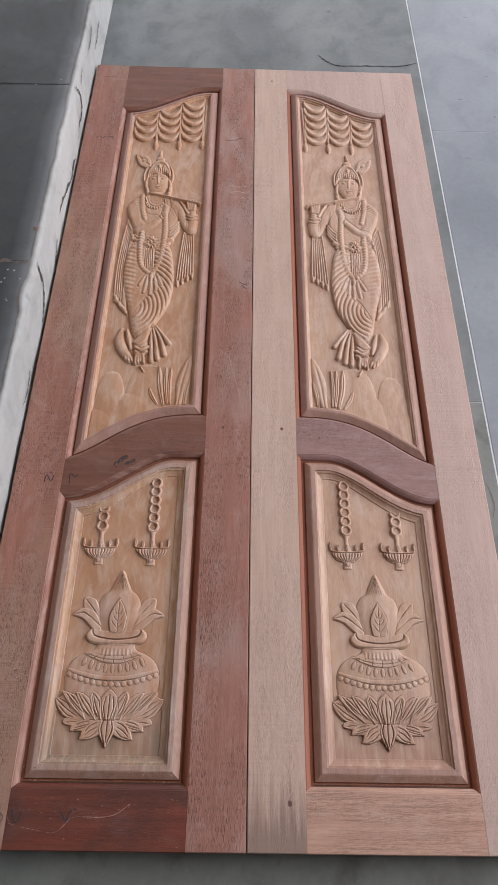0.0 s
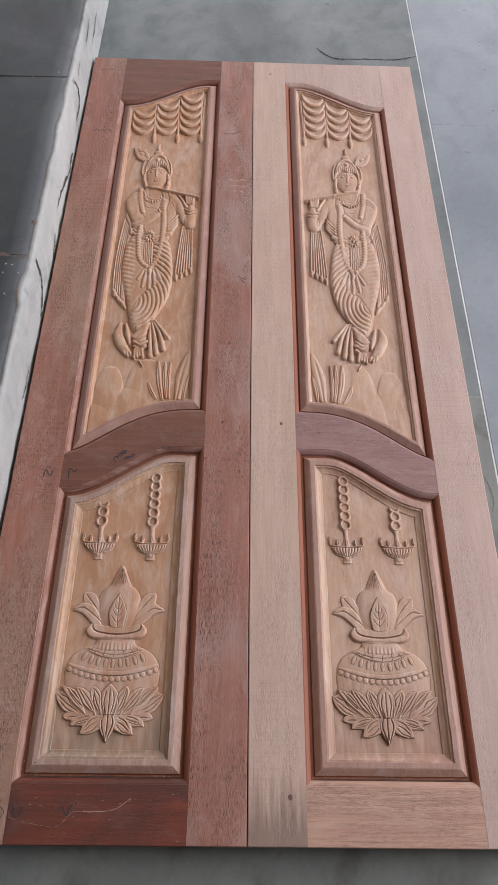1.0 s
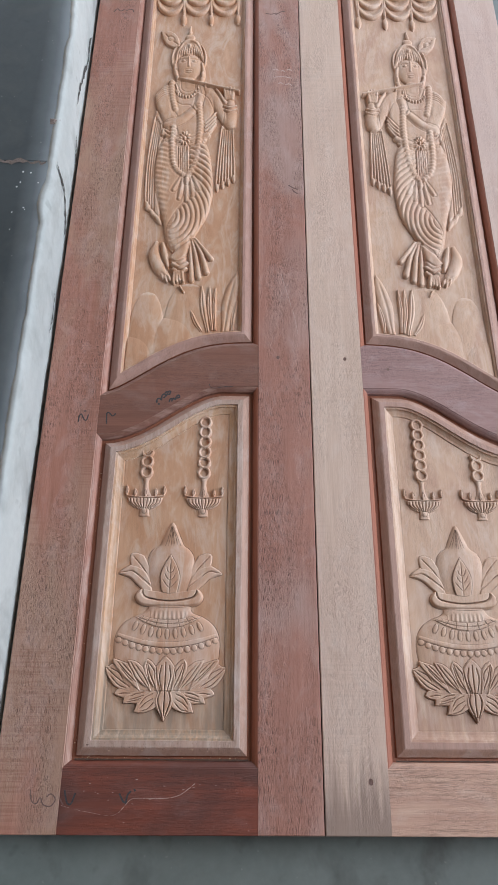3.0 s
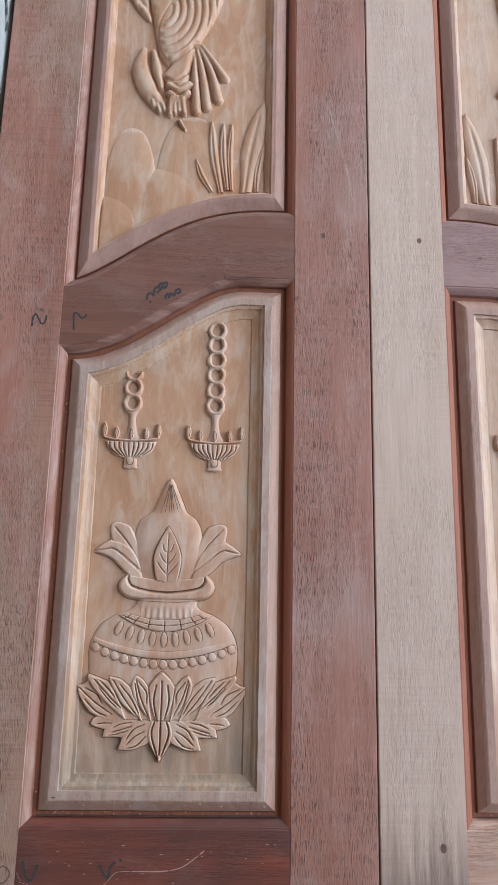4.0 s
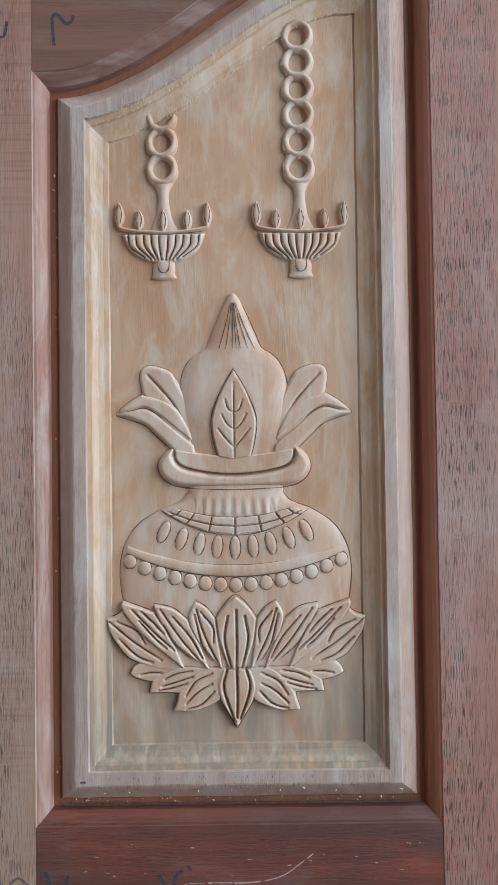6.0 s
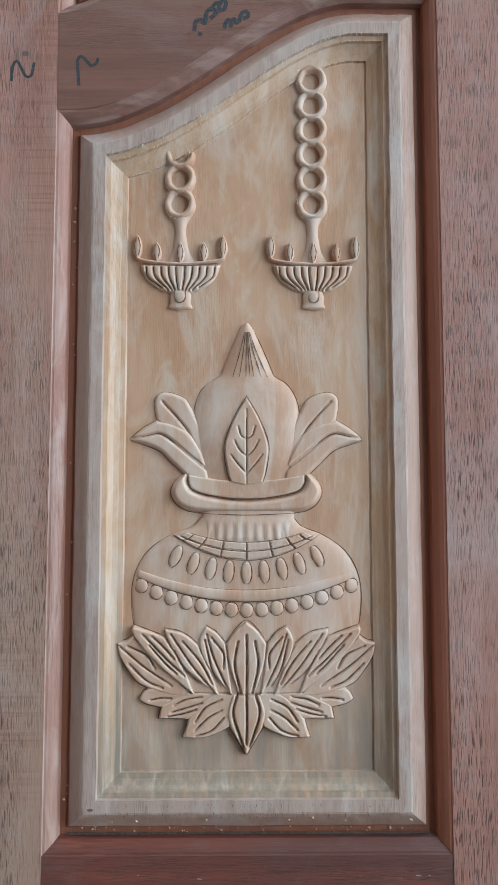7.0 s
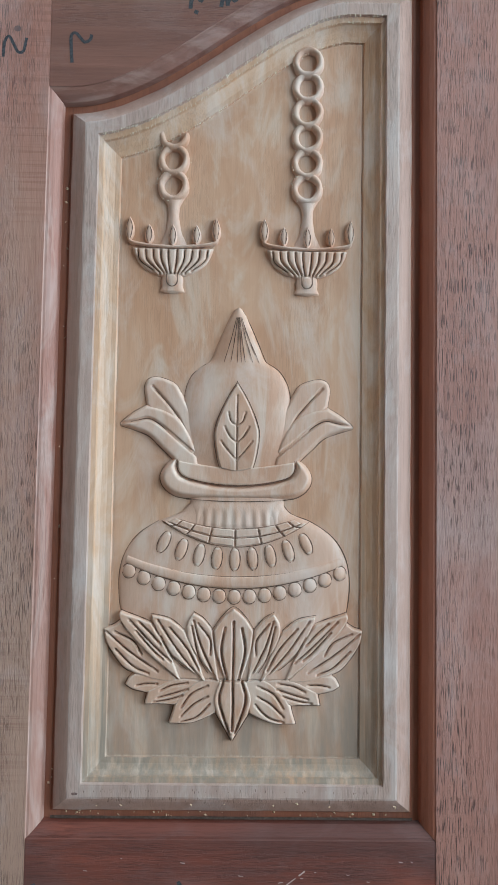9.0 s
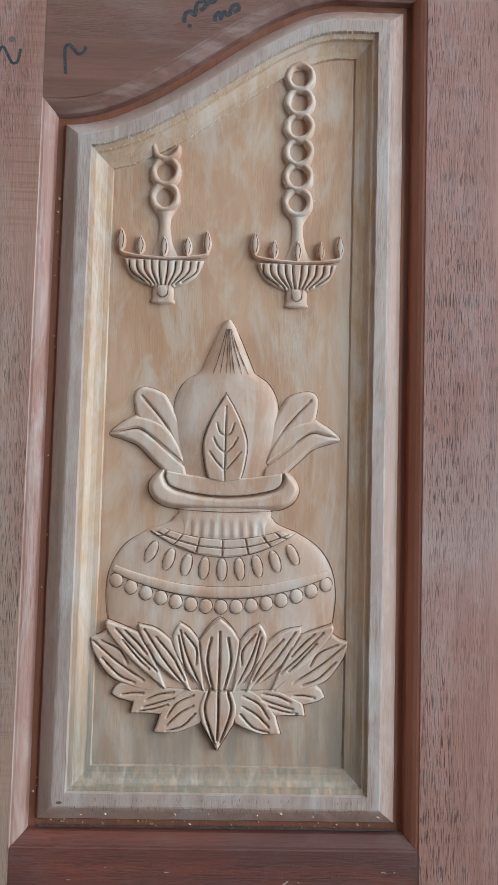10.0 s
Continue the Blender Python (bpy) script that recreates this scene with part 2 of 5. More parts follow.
PALE_STONE = stone("pale_grey_stone", (0.28, 0.33, 0.365), (0.20, 0.24, 0.272), (0.175, 0.215, 0.242), 0.36, 0.5)
GROUT = stone("white_cement", (0.82, 0.85, 0.86), (0.64, 0.68, 0.70), (0.46, 0.47, 0.46), 0.8, 0.5)
CRACK = flat_mark("crack_dirt", (0.012, 0.012, 0.012))
FINE_CRACK = flat_mark("grey_crack", (0.11, 0.10, 0.09))
RUST_CRACK = flat_mark("reddish_crack", (0.135, 0.108, 0.095))


def plaster(name, colour):
    m, nt, b = nodes(name)
    a, c = noise_tex(nt, (1.3, 1.3, 1.3), 5), noise_tex(nt, (60, 60, 60), 4)
    nt.links.new(mix(nt, ramp(nt, a, ((0.35, grey(0)), (0.7, grey(1)))), colour, tuple(0.8 * k for k in colour)), b.inputs["Base Color"])
    b.inputs["Roughness"].default_value = 0.85
    bump(nt, b, c, 0.2, 0.002)
    return m


WALL = plaster("cream_plaster", (0.44, 0.41, 0.38))
WARM_WALL = plaster("terracotta_plaster", (0.64, 0.36, 0.18))
CEILING = plaster("grey_ceiling", (0.30, 0.28, 0.26))


# ---- mesh tools (leaf plan: u across, v up the leaf, h above its face, all in millimetres) ----
FACE = 40.0
FIELD = -13.0


class Grid:
    """Vertices and quads gathered for one mesh."""

    def __init__(self):
        self.v, self.f = [], []

    def add(self, pts, faces):
        k = len(self.v)
        self.v += [tuple(p) for p in pts]
        self.f += [tuple(k + i for i in q) for q in faces]
        return self

    def sheet(self, P):
        """P: rows x columns x 3."""
        n, m = P.shape[:2]
        q = [(i * m + j, i * m + j + 1, (i + 1) * m + j + 1, (i + 1) * m + j) for i in range(n - 1) for j in range(m - 1)]
        return self.add(P.reshape(-1, 3).tolist(), q)


class Leaf:
    """The frame of one door leaf: side = 1 as drawn, -1 mirrored."""

    def __init__(self, side, thing):
        self.side, self.thing = side, thing

    def part(self, name, grid, material, parent=None, label="", smooth=True, bands=()):
        s = self.side
        me = bpy.data.meshes.new(name)
        me.from_pydata([(s * u / 1000, v / 1000, (FACE + h) / 1000) for u, v, h in grid.v], [],
                       grid.f if s > 0 else [q[::-1] for q in grid.f])
        if smooth:
            me.polygons.foreach_set("use_smooth", [True] * len(me.polygons))
        me.materials.append(material)
        for slot, (other, first, last) in enumerate(bands):
            me.materials.append(other)
            for k in range(first, last):
                me.polygons[k].material_index = slot + 1
        ob = new(name, me)
        ob.parent = parent or self.thing
        if label:
            tagged(ob, label)
        return ob


def spline(ctrl, n):
    """A smooth line through the control points, n + 1 even samples."""
    c = np.array(ctrl, float)
    if len(c) == 2:
        t = np.linspace(0, 1, n + 1)[:, None]
        return c[0] * (1 - t) + c[1] * t
    p = np.vstack([2 * c[0] - c[1], c, 2 * c[-1] - c[-2]])
    out = []
    for i in range(1, len(p) - 2):
        for t in np.linspace(0, 1, 24, endpoint=False):
            a, b, d, e = p[i - 1:i + 3]
            out.append(0.5 * (2 * b + (d - a) * t + (2 * a - 5 * b + 4 * d - e) * t * t + (3 * b - a - 3 * d + e) * t ** 3))
    out.append(c[-1])
    out = np.array(out)
    run = np.concatenate([[0], np.cumsum(np.hypot(*np.diff(out, axis=0).T))])
    s = np.linspace(0, run[-1], n + 1)
    return np.stack([np.interp(s, run, out[:, k]) for k in (0, 1)], 1)


def dome(t, power=0.5):
    return np.clip(1 - t * t, 0, 1) ** power


def groove(x, at, wide):
    return np.exp(-((x - at) / wide) ** 2)


def strip(ctrl, w, h, n=20, m=12, base=0.0, cap=(0.0, 0.0)):
    """A carved strip along a line: w(s) half width, h(s, t) height above the base, cap: share of the length rounded off at each end."""
    c = spline(ctrl, n)
    d = np.gradient(c, axis=0)
    d /= np.maximum(np.hypot(d[:, 0], d[:, 1]), 1e-9)[:, None]
    nrm = np.stack([d[:, 1], -d[:, 0]], 1)
    s, t = np.linspace(0, 1, n + 1), np.sin(np.linspace(-1, 1, m + 1) * math.pi / 2)
    end = np.ones(n + 1)
    for k, x in ((0, s), (1, 1 - s)):
        if cap[k] > 0:
            end *= np.sqrt(np.clip(1 - np.clip((cap[k] - x) / cap[k], 0, 1) ** 2, 0, 1))
    wide = (w(s) if callable(w) else np.full(n + 1, float(w))) * end
    S, T = np.meshgrid(s, t, indexing="ij")
    U = c[:, None, 0] + nrm[:, None, 0] * T * wide[:, None]
    V = c[:, None, 1] + nrm[:, None, 1] * T * wide[:, None]
    H = (h(S, T) if callable(h) else h * dome(T)) * end[:, None] ** 0.5
    B = base(U, V) if callable(base) else base
    P = np.stack([U, V, FIELD + B + H - 0.4], 2)
    return P[:, ::-1]


def taper(full, peak=0.5, sharp=0.75):
    """Half width of a leaf shape: nought at both ends, full at the peak."""
    def w(s):
        x = np.where(s < peak, s / peak, (1 - s) / (1 - peak))
        return full * np.sin(np.clip(x, 0, 1) * math.pi / 2) ** sharp
    return w


def smooth(x):
    x = np.clip(x, 0, 1)
    return x * x * (3 - 2 * x)


# ---- the frame of a leaf ----
HALF, HIGH, OUT, INN = 241.2, 2100.0, -143.6, 145.5


def ogee(low, rise, start, run):
    return lambda u: low + rise * smooth((np.asarray(u, float) - start) / run)


def lazy_ogee(low, rise):
    return lambda u: low + rise * smooth(1 - np.clip(1 - (np.asarray(u, float) + 150) / 300, 0, 1) ** 1.6)


def level(v):
    return lambda u: np.full_like(np.asarray(u, float), v)


LOWER = (level(88), ogee(631, 99, -131, 215))
UPPER = (lazy_ogee(706, 111), ogee(1895, 106, -130, 240))
STICKING = ((0, 0), (0.6, -0.9), (2.2, -1.1), (5.0, -2.7), (7.6, -5.2), (9.0, -6.6), (10.2, -13.8))
SAMPLES = 180


def ring(opening, d):
    """Bottom and top lines of an opening, drawn in by d."""
    x = np.linspace(OUT + d, INN - d, SAMPLES)
    out = []
    for line, way in ((opening[0], 1), (opening[1], -1)):
        slope = (line(x + 0.5) - line(x - 0.5))
        out.append(np.stack([x, line(x) + way * d * np.sqrt(1 + slope ** 2)], 1))
    return out


def with_h(line, h):
    return np.column_stack([line, np.full(len(line), h)])


def edge_mould(g, opening, side, profile):
    rows = []
    for d, h in profile:
        lo, hi = ring(opening, d)
        if side == "outer":
            rows.append(with_h(np.array([lo[0] + (hi[0] - lo[0]) * k / 12 for k in range(13)]), h))
        elif side == "inner":
            rows.append(with_h(np.array([hi[-1] + (lo[-1] - hi[-1]) * k / 12 for k in range(13)]), h))
        elif side == "bottom":
            rows.append(with_h(lo[::-1], h))
        else:
            rows.append(with_h(hi, h))
    g.sheet(np.array(rows))


def stile(leaf, inner, material, label, mould):
    a, b = (INN, HALF) if inner else (-HALF, OUT)
    g = Grid()
    e = 1.4
    ends = [(0, -36), (0, -e), (e * 0.3, -e * 0.3), (e, 0), (HIGH - e, 0), (HIGH - e * 0.3, -e * 0.3), (HIGH, -e), (HIGH, -36)]
    if inner:
        cross = [(a, 0), (b - e, 0), (b - e * 0.3, -e * 0.3), (b, -e), (b, -36)]
    else:
        cross = [(a, -36), (a, -e), (a + e * 0.3, -e * 0.3), (a + e, 0), (b, 0)]
    P = np.array([[(u, v, min(h, k)) for u, h in cross] for v, k in ends])
    g.sheet(P)
    for opening in (LOWER, UPPER):
        edge_mould(g, opening, "inner" if inner else "outer", STICKING)
    # bottom face and the cheek towards the panels
    x = a if inner else b
    g.add([(x, 0, 0), (x, HIGH, 0), (x, HIGH, -36), (x, 0, -36)], [(0, 1, 2, 3) if not inner else (3, 2, 1, 0)])
    g.add([(a, 0, -36), (b, 0, -36), (b, HIGH, -36), (a, HIGH, -36)], [(3, 2, 1, 0)])
    return leaf.part("inner_stile" if inner else "outer_stile", g, material, label=label, smooth=False, bands=((mould, 28, 172),))


def rail(leaf, name, low, high, below, above, material, label, mould=None):
    """A cross rail between two lines; the openings below and above it give its moulded edges."""
    g = Grid()
    x = np.linspace(OUT + 0.25, INN - 0.25, SAMPLES)
    lo, hi = low(x), high(x)
    z = -0.35
    rows = [np.column_stack([x, lo + (hi - lo) * k, np.full_like(x, z)]) for k in np.linspace(0, 1, 5)]
    if below is None:
        rows = [np.column_stack([x, lo, np.full_like(x, -36.0)]), np.column_stack([x, lo, np.full_like(x, -1.2)]), np.column_stack([x, lo + 0.8, np.full_like(x, z)])] + rows[1:]
    if above is None:
        rows = rows[:-1] + [np.column_stack([x, hi - 0.8, np.full_like(x, z)]), np.column_stack([x, hi, np.full_like(x, -1.2)]), np.column_stack([x, hi, np.full_like(x, -36.0)])]
    g.sheet(np.array(rows))
    flat = len(g.f)
    if below is not None:
        edge_mould(g, below, "top", [(d, h + z) for d, h in STICKING])
    if above is not None:
        edge_mould(g, above, "bottom", [(d, h + z) for d, h in STICKING])
    moulded = len(g.f)
    g.sheet(np.array([np.column_stack([x, hi, np.full_like(x, -36.0)]), np.column_stack([x, lo, np.full_like(x, -36.0)])]))
    return leaf.part(name, g, material, label=label, smooth=False, bands=((mould, flat, moulded),) if mould else ())


def raised_panel(leaf, name, opening, profile, material, bevel, border, slope, label):
    g = Grid()
    loops = []
    for i, (d, h) in enumerate(profile):
        lo, hi = ring(opening, d)
        if i in (8, len(profile) - 2):
            # teeth left by the cutter along the curved top
            hi[2:-2, 1] += 0.45 * (np.arange(SAMPLES - 4) // 2 % 2)
        side = [lo[-1] + (hi[-1] - lo[-1]) * k / 80 for k in range(1, 80)]
        back = [hi[0] + (lo[0] - hi[0]) * k / 80 for k in range(1, 80)]
        line = with_h(np.vstack([lo, side, hi[::-1], back, lo[:1]]), h)
        if 2 < i < len(profile) - 1:
            # hand-worked edges wander a little
            sway = [(noise.noise((u * 0.06, v * 0.06, i * 1.7)), noise.noise((u * 0.06, v * 0.06, 40 + i * 1.7)), noise.noise((u * 0.11, v * 0.11, 80 + i * 1.7))) for u, v, _ in line]
            line = line + np.array(sway) * (0.45, 0.45, 0.25)
        loops.append(line)
    g.sheet(np.array(loops)[:, ::-1])
    lo, hi = ring(opening, profile[-1][0])
    rows = [with_h(lo + (hi - lo) * k, FIELD) for k in np.linspace(0, 1, 24)]
    g.sheet(np.array(rows))
    # hidden back of the board
    lo, hi = ring(opening, 0)
    g.sheet(np.array([with_h(hi, -24), with_h(lo, -24)]))
    m = len(loops[0]) - 1
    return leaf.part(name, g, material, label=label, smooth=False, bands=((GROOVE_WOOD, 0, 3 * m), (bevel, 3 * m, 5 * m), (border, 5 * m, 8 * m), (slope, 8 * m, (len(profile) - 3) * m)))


LOW_PROFILE = ((4, -12.0), (15.2, -12.0), (15.9, -10.6), (16.8, -9.0), (25.2, -2.6), (27.6, -1.3), (29.0, -0.9), (37.3, -0.9), (37.9, -3.6), (41.2, -4.4),
               (41.9, -6.8), (45, -8.8), (49, -10.6), (52.6, -11.4), (53.2, FIELD - 0.3), (55, FIELD))
UP_PROFILE = ((4, -13.6), (12, -13.6), (12.8, -11.8), (13.6, -10.0), (24.0, -3.0), (26.0, -2.0), (27, -1.6), (32, -1.6), (32.5, -4.2), (35.5, -5.2), (36.1, -8.5), (39.6, -11.0), (40.2, FIELD - 0.2), (42, FIELD))


# ---- carving of the lower panel: pot with lotus, leaves and two hanging lamps ----
POT_V = (198, 217, 240, 250, 268, 285, 300, 311, 316.5, 323)
POT_W = (58, 72, 80.5, 83, 84.2, 81, 71.5, 55.5, 41, 35)


def eased(x, xs, ys):
    """A smooth line through the points (xs, ys)."""
    c = spline(list(zip(xs, ys)), 160)
    return np.interp(x, c[:, 0], c[:, 1])


def pot_height(U, V):
    """Height of the round pot over the field, to set beads and bands on it."""
    t = np.clip(np.abs(U) / eased(V, POT_V, POT_W), 0, 1)
    return 5.4 * (1 - t ** 3.4) ** 0.5


def mirror(pts, q):
    return [(q * u, v) for u, v in pts]


def contour(*runs):
    """A closed outline of smooth runs with corners where they meet."""
    out = []
    for run in runs:
        c = spline(run, 5 * (len(run) - 1) if len(run) > 2 else 1)
        out += c[:-1].tolist() if math.dist(c[-1], runs[0][0]) < 1e-6 or run is not runs[-1] else c.tolist()
    return np.array(out)


def from_edge(U, V, poly):
    """Distance inwards from the edge of a closed outline, negative outside."""
    x, y = U.ravel()[:, None], V.ravel()[:, None]
    a, b = poly, np.roll(poly, -1, 0)
    d = b - a
    k = np.clip(((x - a[:, 0]) * d[:, 0] + (y - a[:, 1]) * d[:, 1]) / np.maximum((d ** 2).sum(1), 1e-9), 0, 1)
    far = np.hypot(x - a[:, 0] - k * d[:, 0], y - a[:, 1] - k * d[:, 1]).min(1)
    rise = np.where(np.abs(d[:, 1]) < 1e-9, 1e-9, d[:, 1])
    cross = ((a[:, 1] > y) != (b[:, 1] > y)) & (x < a[:, 0] + (y - a[:, 1]) * d[:, 0] / rise)
    return np.where(cross.sum(1) % 2 == 1, far, -far).reshape(U.shape)


def relief(poly, top, edge=2.0, cuts=(), deep=3.0, wide=0.8, cell=0.65):
    """A carved plateau inside an outline: rounded at its edge over a given width, with gouged strokes cut into it."""
    lo, hi = poly.min(0) - 1.2, poly.max(0) + 1.2
    n, m = (np.ceil((hi - lo) / cell).astype(int) + 1)
    U, V = np.meshgrid(lo[0] + cell * np.arange(n), lo[1] + cell * np.arange(m))
    sd = from_edge(U, V, poly)
    r = np.clip(sd / edge, 0, 1)
    full = top(U, V) if callable(top) else np.full_like(U, float(top))
    Z = full * (1 - (1 - r) ** 2.2)
    for line in cuts:
        c = spline(line, 60)
        gap = np.hypot(U[..., None] - c[:, 0], V[..., None] - c[:, 1])
        near = gap.min(-1)
        Z = np.where(sd > 0, Z - deep * np.clip(1.7 * np.exp(-(near / wide) ** 2), 0, 1) , Z)
    Z = np.where(sd > 0, np.maximum(Z, 0.05), np.maximum(sd * 2.2 * full / edge, -5.0))
    keep = sd > -1.1
    use = keep[:-1, :-1] & keep[1:, :-1] & keep[:-1, 1:] & keep[1:, 1:]
    want = np.zeros_like(keep)
    want[:-1, :-1] |= use
    want[1:, :-1] |= use
    want[:-1, 1:] |= use
    want[1:, 1:] |= use
    number = np.cumsum(want.ravel()).reshape(want.shape) - 1
    g = Grid()
    g.v = np.stack([U[want], V[want], FIELD + Z[want]], 1).tolist()
    i, j = np.nonzero(use)
    g.f = np.stack([number[i, j], number[i, j + 1], number[i + 1, j + 1], number[i + 1, j]], 1).tolist()
    return g


def disc(u, v, ru, rv, rise, turn=0.0, base=0.0, n=7, m=12):
    """A small domed bead or drop."""
    a = radians(turn)
    d = np.array((-math.sin(a), math.cos(a))) * rv
    c = np.array((u, v), float)
    return strip([c - d, c + d], lambda s: ru * np.sqrt(np.clip(1 - (2 * s - 1) ** 2, 0, 1)), lambda S, T: rise * np.sqrt(np.clip(dome(T, 1) * (1 - (2 * S - 1) ** 2), 0, 1)), n, m, base)


def dark_line(line, half, h, n=24):
    """A thin dark line for the browning and shade of a cut; h: its height over the field."""
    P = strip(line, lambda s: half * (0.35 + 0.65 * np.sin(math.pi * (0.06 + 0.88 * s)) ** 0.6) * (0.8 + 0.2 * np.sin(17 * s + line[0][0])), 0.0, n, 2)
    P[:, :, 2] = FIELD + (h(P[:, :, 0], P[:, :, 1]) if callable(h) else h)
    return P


def one(P):
    return Grid().sheet(P)


def many(*sheets):
    g = Grid()
    for P in sheets:
        g.sheet(P)
    return g


def carve_pot(leaf, panel, wood_):
    def put(name, grid, label=""):
        return leaf.part(name, grid, wood_, panel, label)

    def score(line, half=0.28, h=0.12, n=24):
        leaf.part("scored_line", one(dark_line(line, half, h, n)), SCORED, panel)

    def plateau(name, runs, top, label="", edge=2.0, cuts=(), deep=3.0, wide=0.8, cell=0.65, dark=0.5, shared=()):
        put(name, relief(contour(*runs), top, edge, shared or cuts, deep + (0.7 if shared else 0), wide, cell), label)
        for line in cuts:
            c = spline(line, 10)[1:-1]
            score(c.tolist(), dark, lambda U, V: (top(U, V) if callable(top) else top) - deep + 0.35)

    # round body, widest half way up, cut off by the lotus below
    low, tall = POT_V[0], POT_V[-1] - POT_V[0]

    def half(s):
        return eased(low + tall * s, POT_V, POT_W)
    put("pot_body", one(strip([(0, low), (0, low + tall)], half, lambda S, T: pot_height(np.abs(T) * half(S), low + tall * S), 44, 40)), "rounded belly of a carved ceremonial pot")
    score([(u + 0.5, v) for u, v in zip(POT_W[2:], POT_V[2:])], 0.45)
    score([(-u - 0.4, v) for u, v in zip(POT_W[2:-2], POT_V[2:-2])], 0.3)

    def proud(by):
        return lambda U, V: pot_height(U, V) + by

    def bow(v0, rise, span, reach, n=13):
        return [(x, v0 + rise * (x / span) ** 2) for x in np.linspace(-reach, reach, n)]
    put("pot_band", one(strip(bow(266.7, 16.0, 80, 79), lambda s: 4.1 - 1.5 * np.abs(2 * s - 1) ** 2, lambda S, T: 1.3 * dome(T, 0.35), 48, 10, pot_height)))
    score(bow(262.3, 17.5, 80, 78), 0.45, proud(0.12), 60)
    score(bow(270.9, 13.5, 80, 77), 0.22, proud(0.12), 60)
    for k in range(-7, 8):
        x = 11.0 * k
        v = 256.5 + 17.0 * (x / 76) ** 2
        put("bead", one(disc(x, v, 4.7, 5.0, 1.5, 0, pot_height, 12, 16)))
        # two dark arcs stand in for the shaded cut round each bead, one wider
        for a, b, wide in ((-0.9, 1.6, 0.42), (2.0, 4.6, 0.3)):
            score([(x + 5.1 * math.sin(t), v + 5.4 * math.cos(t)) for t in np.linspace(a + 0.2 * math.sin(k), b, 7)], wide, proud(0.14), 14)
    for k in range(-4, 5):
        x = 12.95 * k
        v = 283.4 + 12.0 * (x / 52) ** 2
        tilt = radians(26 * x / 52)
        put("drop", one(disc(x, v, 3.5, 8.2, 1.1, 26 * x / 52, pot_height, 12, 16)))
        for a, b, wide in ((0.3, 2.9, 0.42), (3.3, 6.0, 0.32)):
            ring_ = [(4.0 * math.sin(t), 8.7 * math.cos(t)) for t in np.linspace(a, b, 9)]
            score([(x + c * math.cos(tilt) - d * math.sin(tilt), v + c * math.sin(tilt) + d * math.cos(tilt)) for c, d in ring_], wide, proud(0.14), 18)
    # two courses of small blocks round the shoulder, parted by cut lines
    tops, feet = (0, 16.6, 29.0, 38.3, 43.5), (0, 19.3, 36.2, 48.1, 54.5)

    def on_course(f, u):
        return ((305.5 + 6.2 * (u / 39.5) ** 2) * (0.5 - f) * 2 + (298.9 + 11.3 * (u / 49.4) ** 2) * 2 * f) if f <= 0.5 else ((298.9 + 11.3 * (u / 49.4) ** 2) * (1 - f) * 2 + (292.3 + 17.7 * (u / 52.8) ** 2) * (2 * f - 1))

    def joint(k, f):
        u = tops[k] + (feet[k] - tops[k]) * f
        return u, on_course(f, u)
    for q in (-1, 1):
        for k in range(4):
            for f0, f1 in ((0.03, 0.48), (0.53, 0.98)):
                a, b, c, d = joint(k, f0), joint(k + 1, f0), joint(k + 1, f1), joint(k, f1)
                poly = np.array(mirror([(a[0] + 0.4, a[1]), (b[0] - 0.4, b[1]), (c[0] - 0.4, c[1]), (d[0] + 0.4, d[1])], q))
                put("collar_block", relief(poly, proud(0.75), 0.25, cell=0.55))
            if k or q > 0:
                score(mirror([joint(k, 0.0), joint(k, 0.5), joint(k, 1.0)], q), 0.32, proud(0.3), 12)
    for f, reach, wide in ((0.0, 41, 0.24), (0.5, 49, 0.3), (1.0, 54, 0.3)):
        score([(u, on_course(f, u)) for u in np.linspace(-reach, reach, 13)], wide, proud(0.3), 60)

    # neck with flutes that fade upwards
    def neck_h(S, T):
        return 6.6 * dome(T, 0.3) - 1.4 * smooth((S - 0.55) / 0.4) + 0.55 * np.cos(T * 31) * smooth((0.7 - S) / 0.4) * smooth(S / 0.1) - 1.2 * smooth((0.15 - S) / 0.15)
    put("pot_neck", one(strip([(1.0, 305), (1.0, 330)], lambda s: 34.4 + 2.6 * (1 - s) ** 2, neck_h, 16, 72)), "short fluted neck")

    lip = [(43, 355.5), (43.2, 348.9), (37.8, 342.7), (21.2, 338.5), (0, 336.7)]
    lip = lip + mirror(lip[-2::-1], -1)
    plateau("pot_mouth", [lip, [(-43, 355.5), (-22, 352), (0, 350.5), (22, 352), (43, 355.5)]], 4.8, edge=1.2)
    roll = [(44.5, 357.5), (51.5, 352.5), (55.8, 345.0), (54.6, 337.5), (48.5, 331.0), (36.6, 327.4), (0, 326)]
    roll = roll + mirror(roll[-2::-1], -1)
    put("pot_rim", relief(contour(roll, [(-44.5, 357.5), (-43, 355.5)], lip[::-1], [(43, 355.5), (44.5, 357.5)]), 6.2, 4.6), "rolled rim of the pot")
    score([(u, v + 0.3) for u, v in lip], 0.42, 4.9, 60)
    score([(u + 0.4, v - 0.5) for u, v in roll[1:7]], 0.42)
    score([(u - 0.4, v - 0.4) for u, v in roll[6:-1]], 0.3)
    score([(-36, 326.6), (0, 325.3), (36, 326.6)], 0.4, 5.6)

    # coconut with its scored tuft
    cv, cw = np.array((340, 354, 377, 394, 409, 418, 424, 429.5, 440, 453, 465, 469)), np.array((31, 34, 39, 40, 38, 34, 29, 20.5, 16.0, 10.4, 5.0, 2.0))

    def coco_w(v):
        return eased(v, cv, cw)

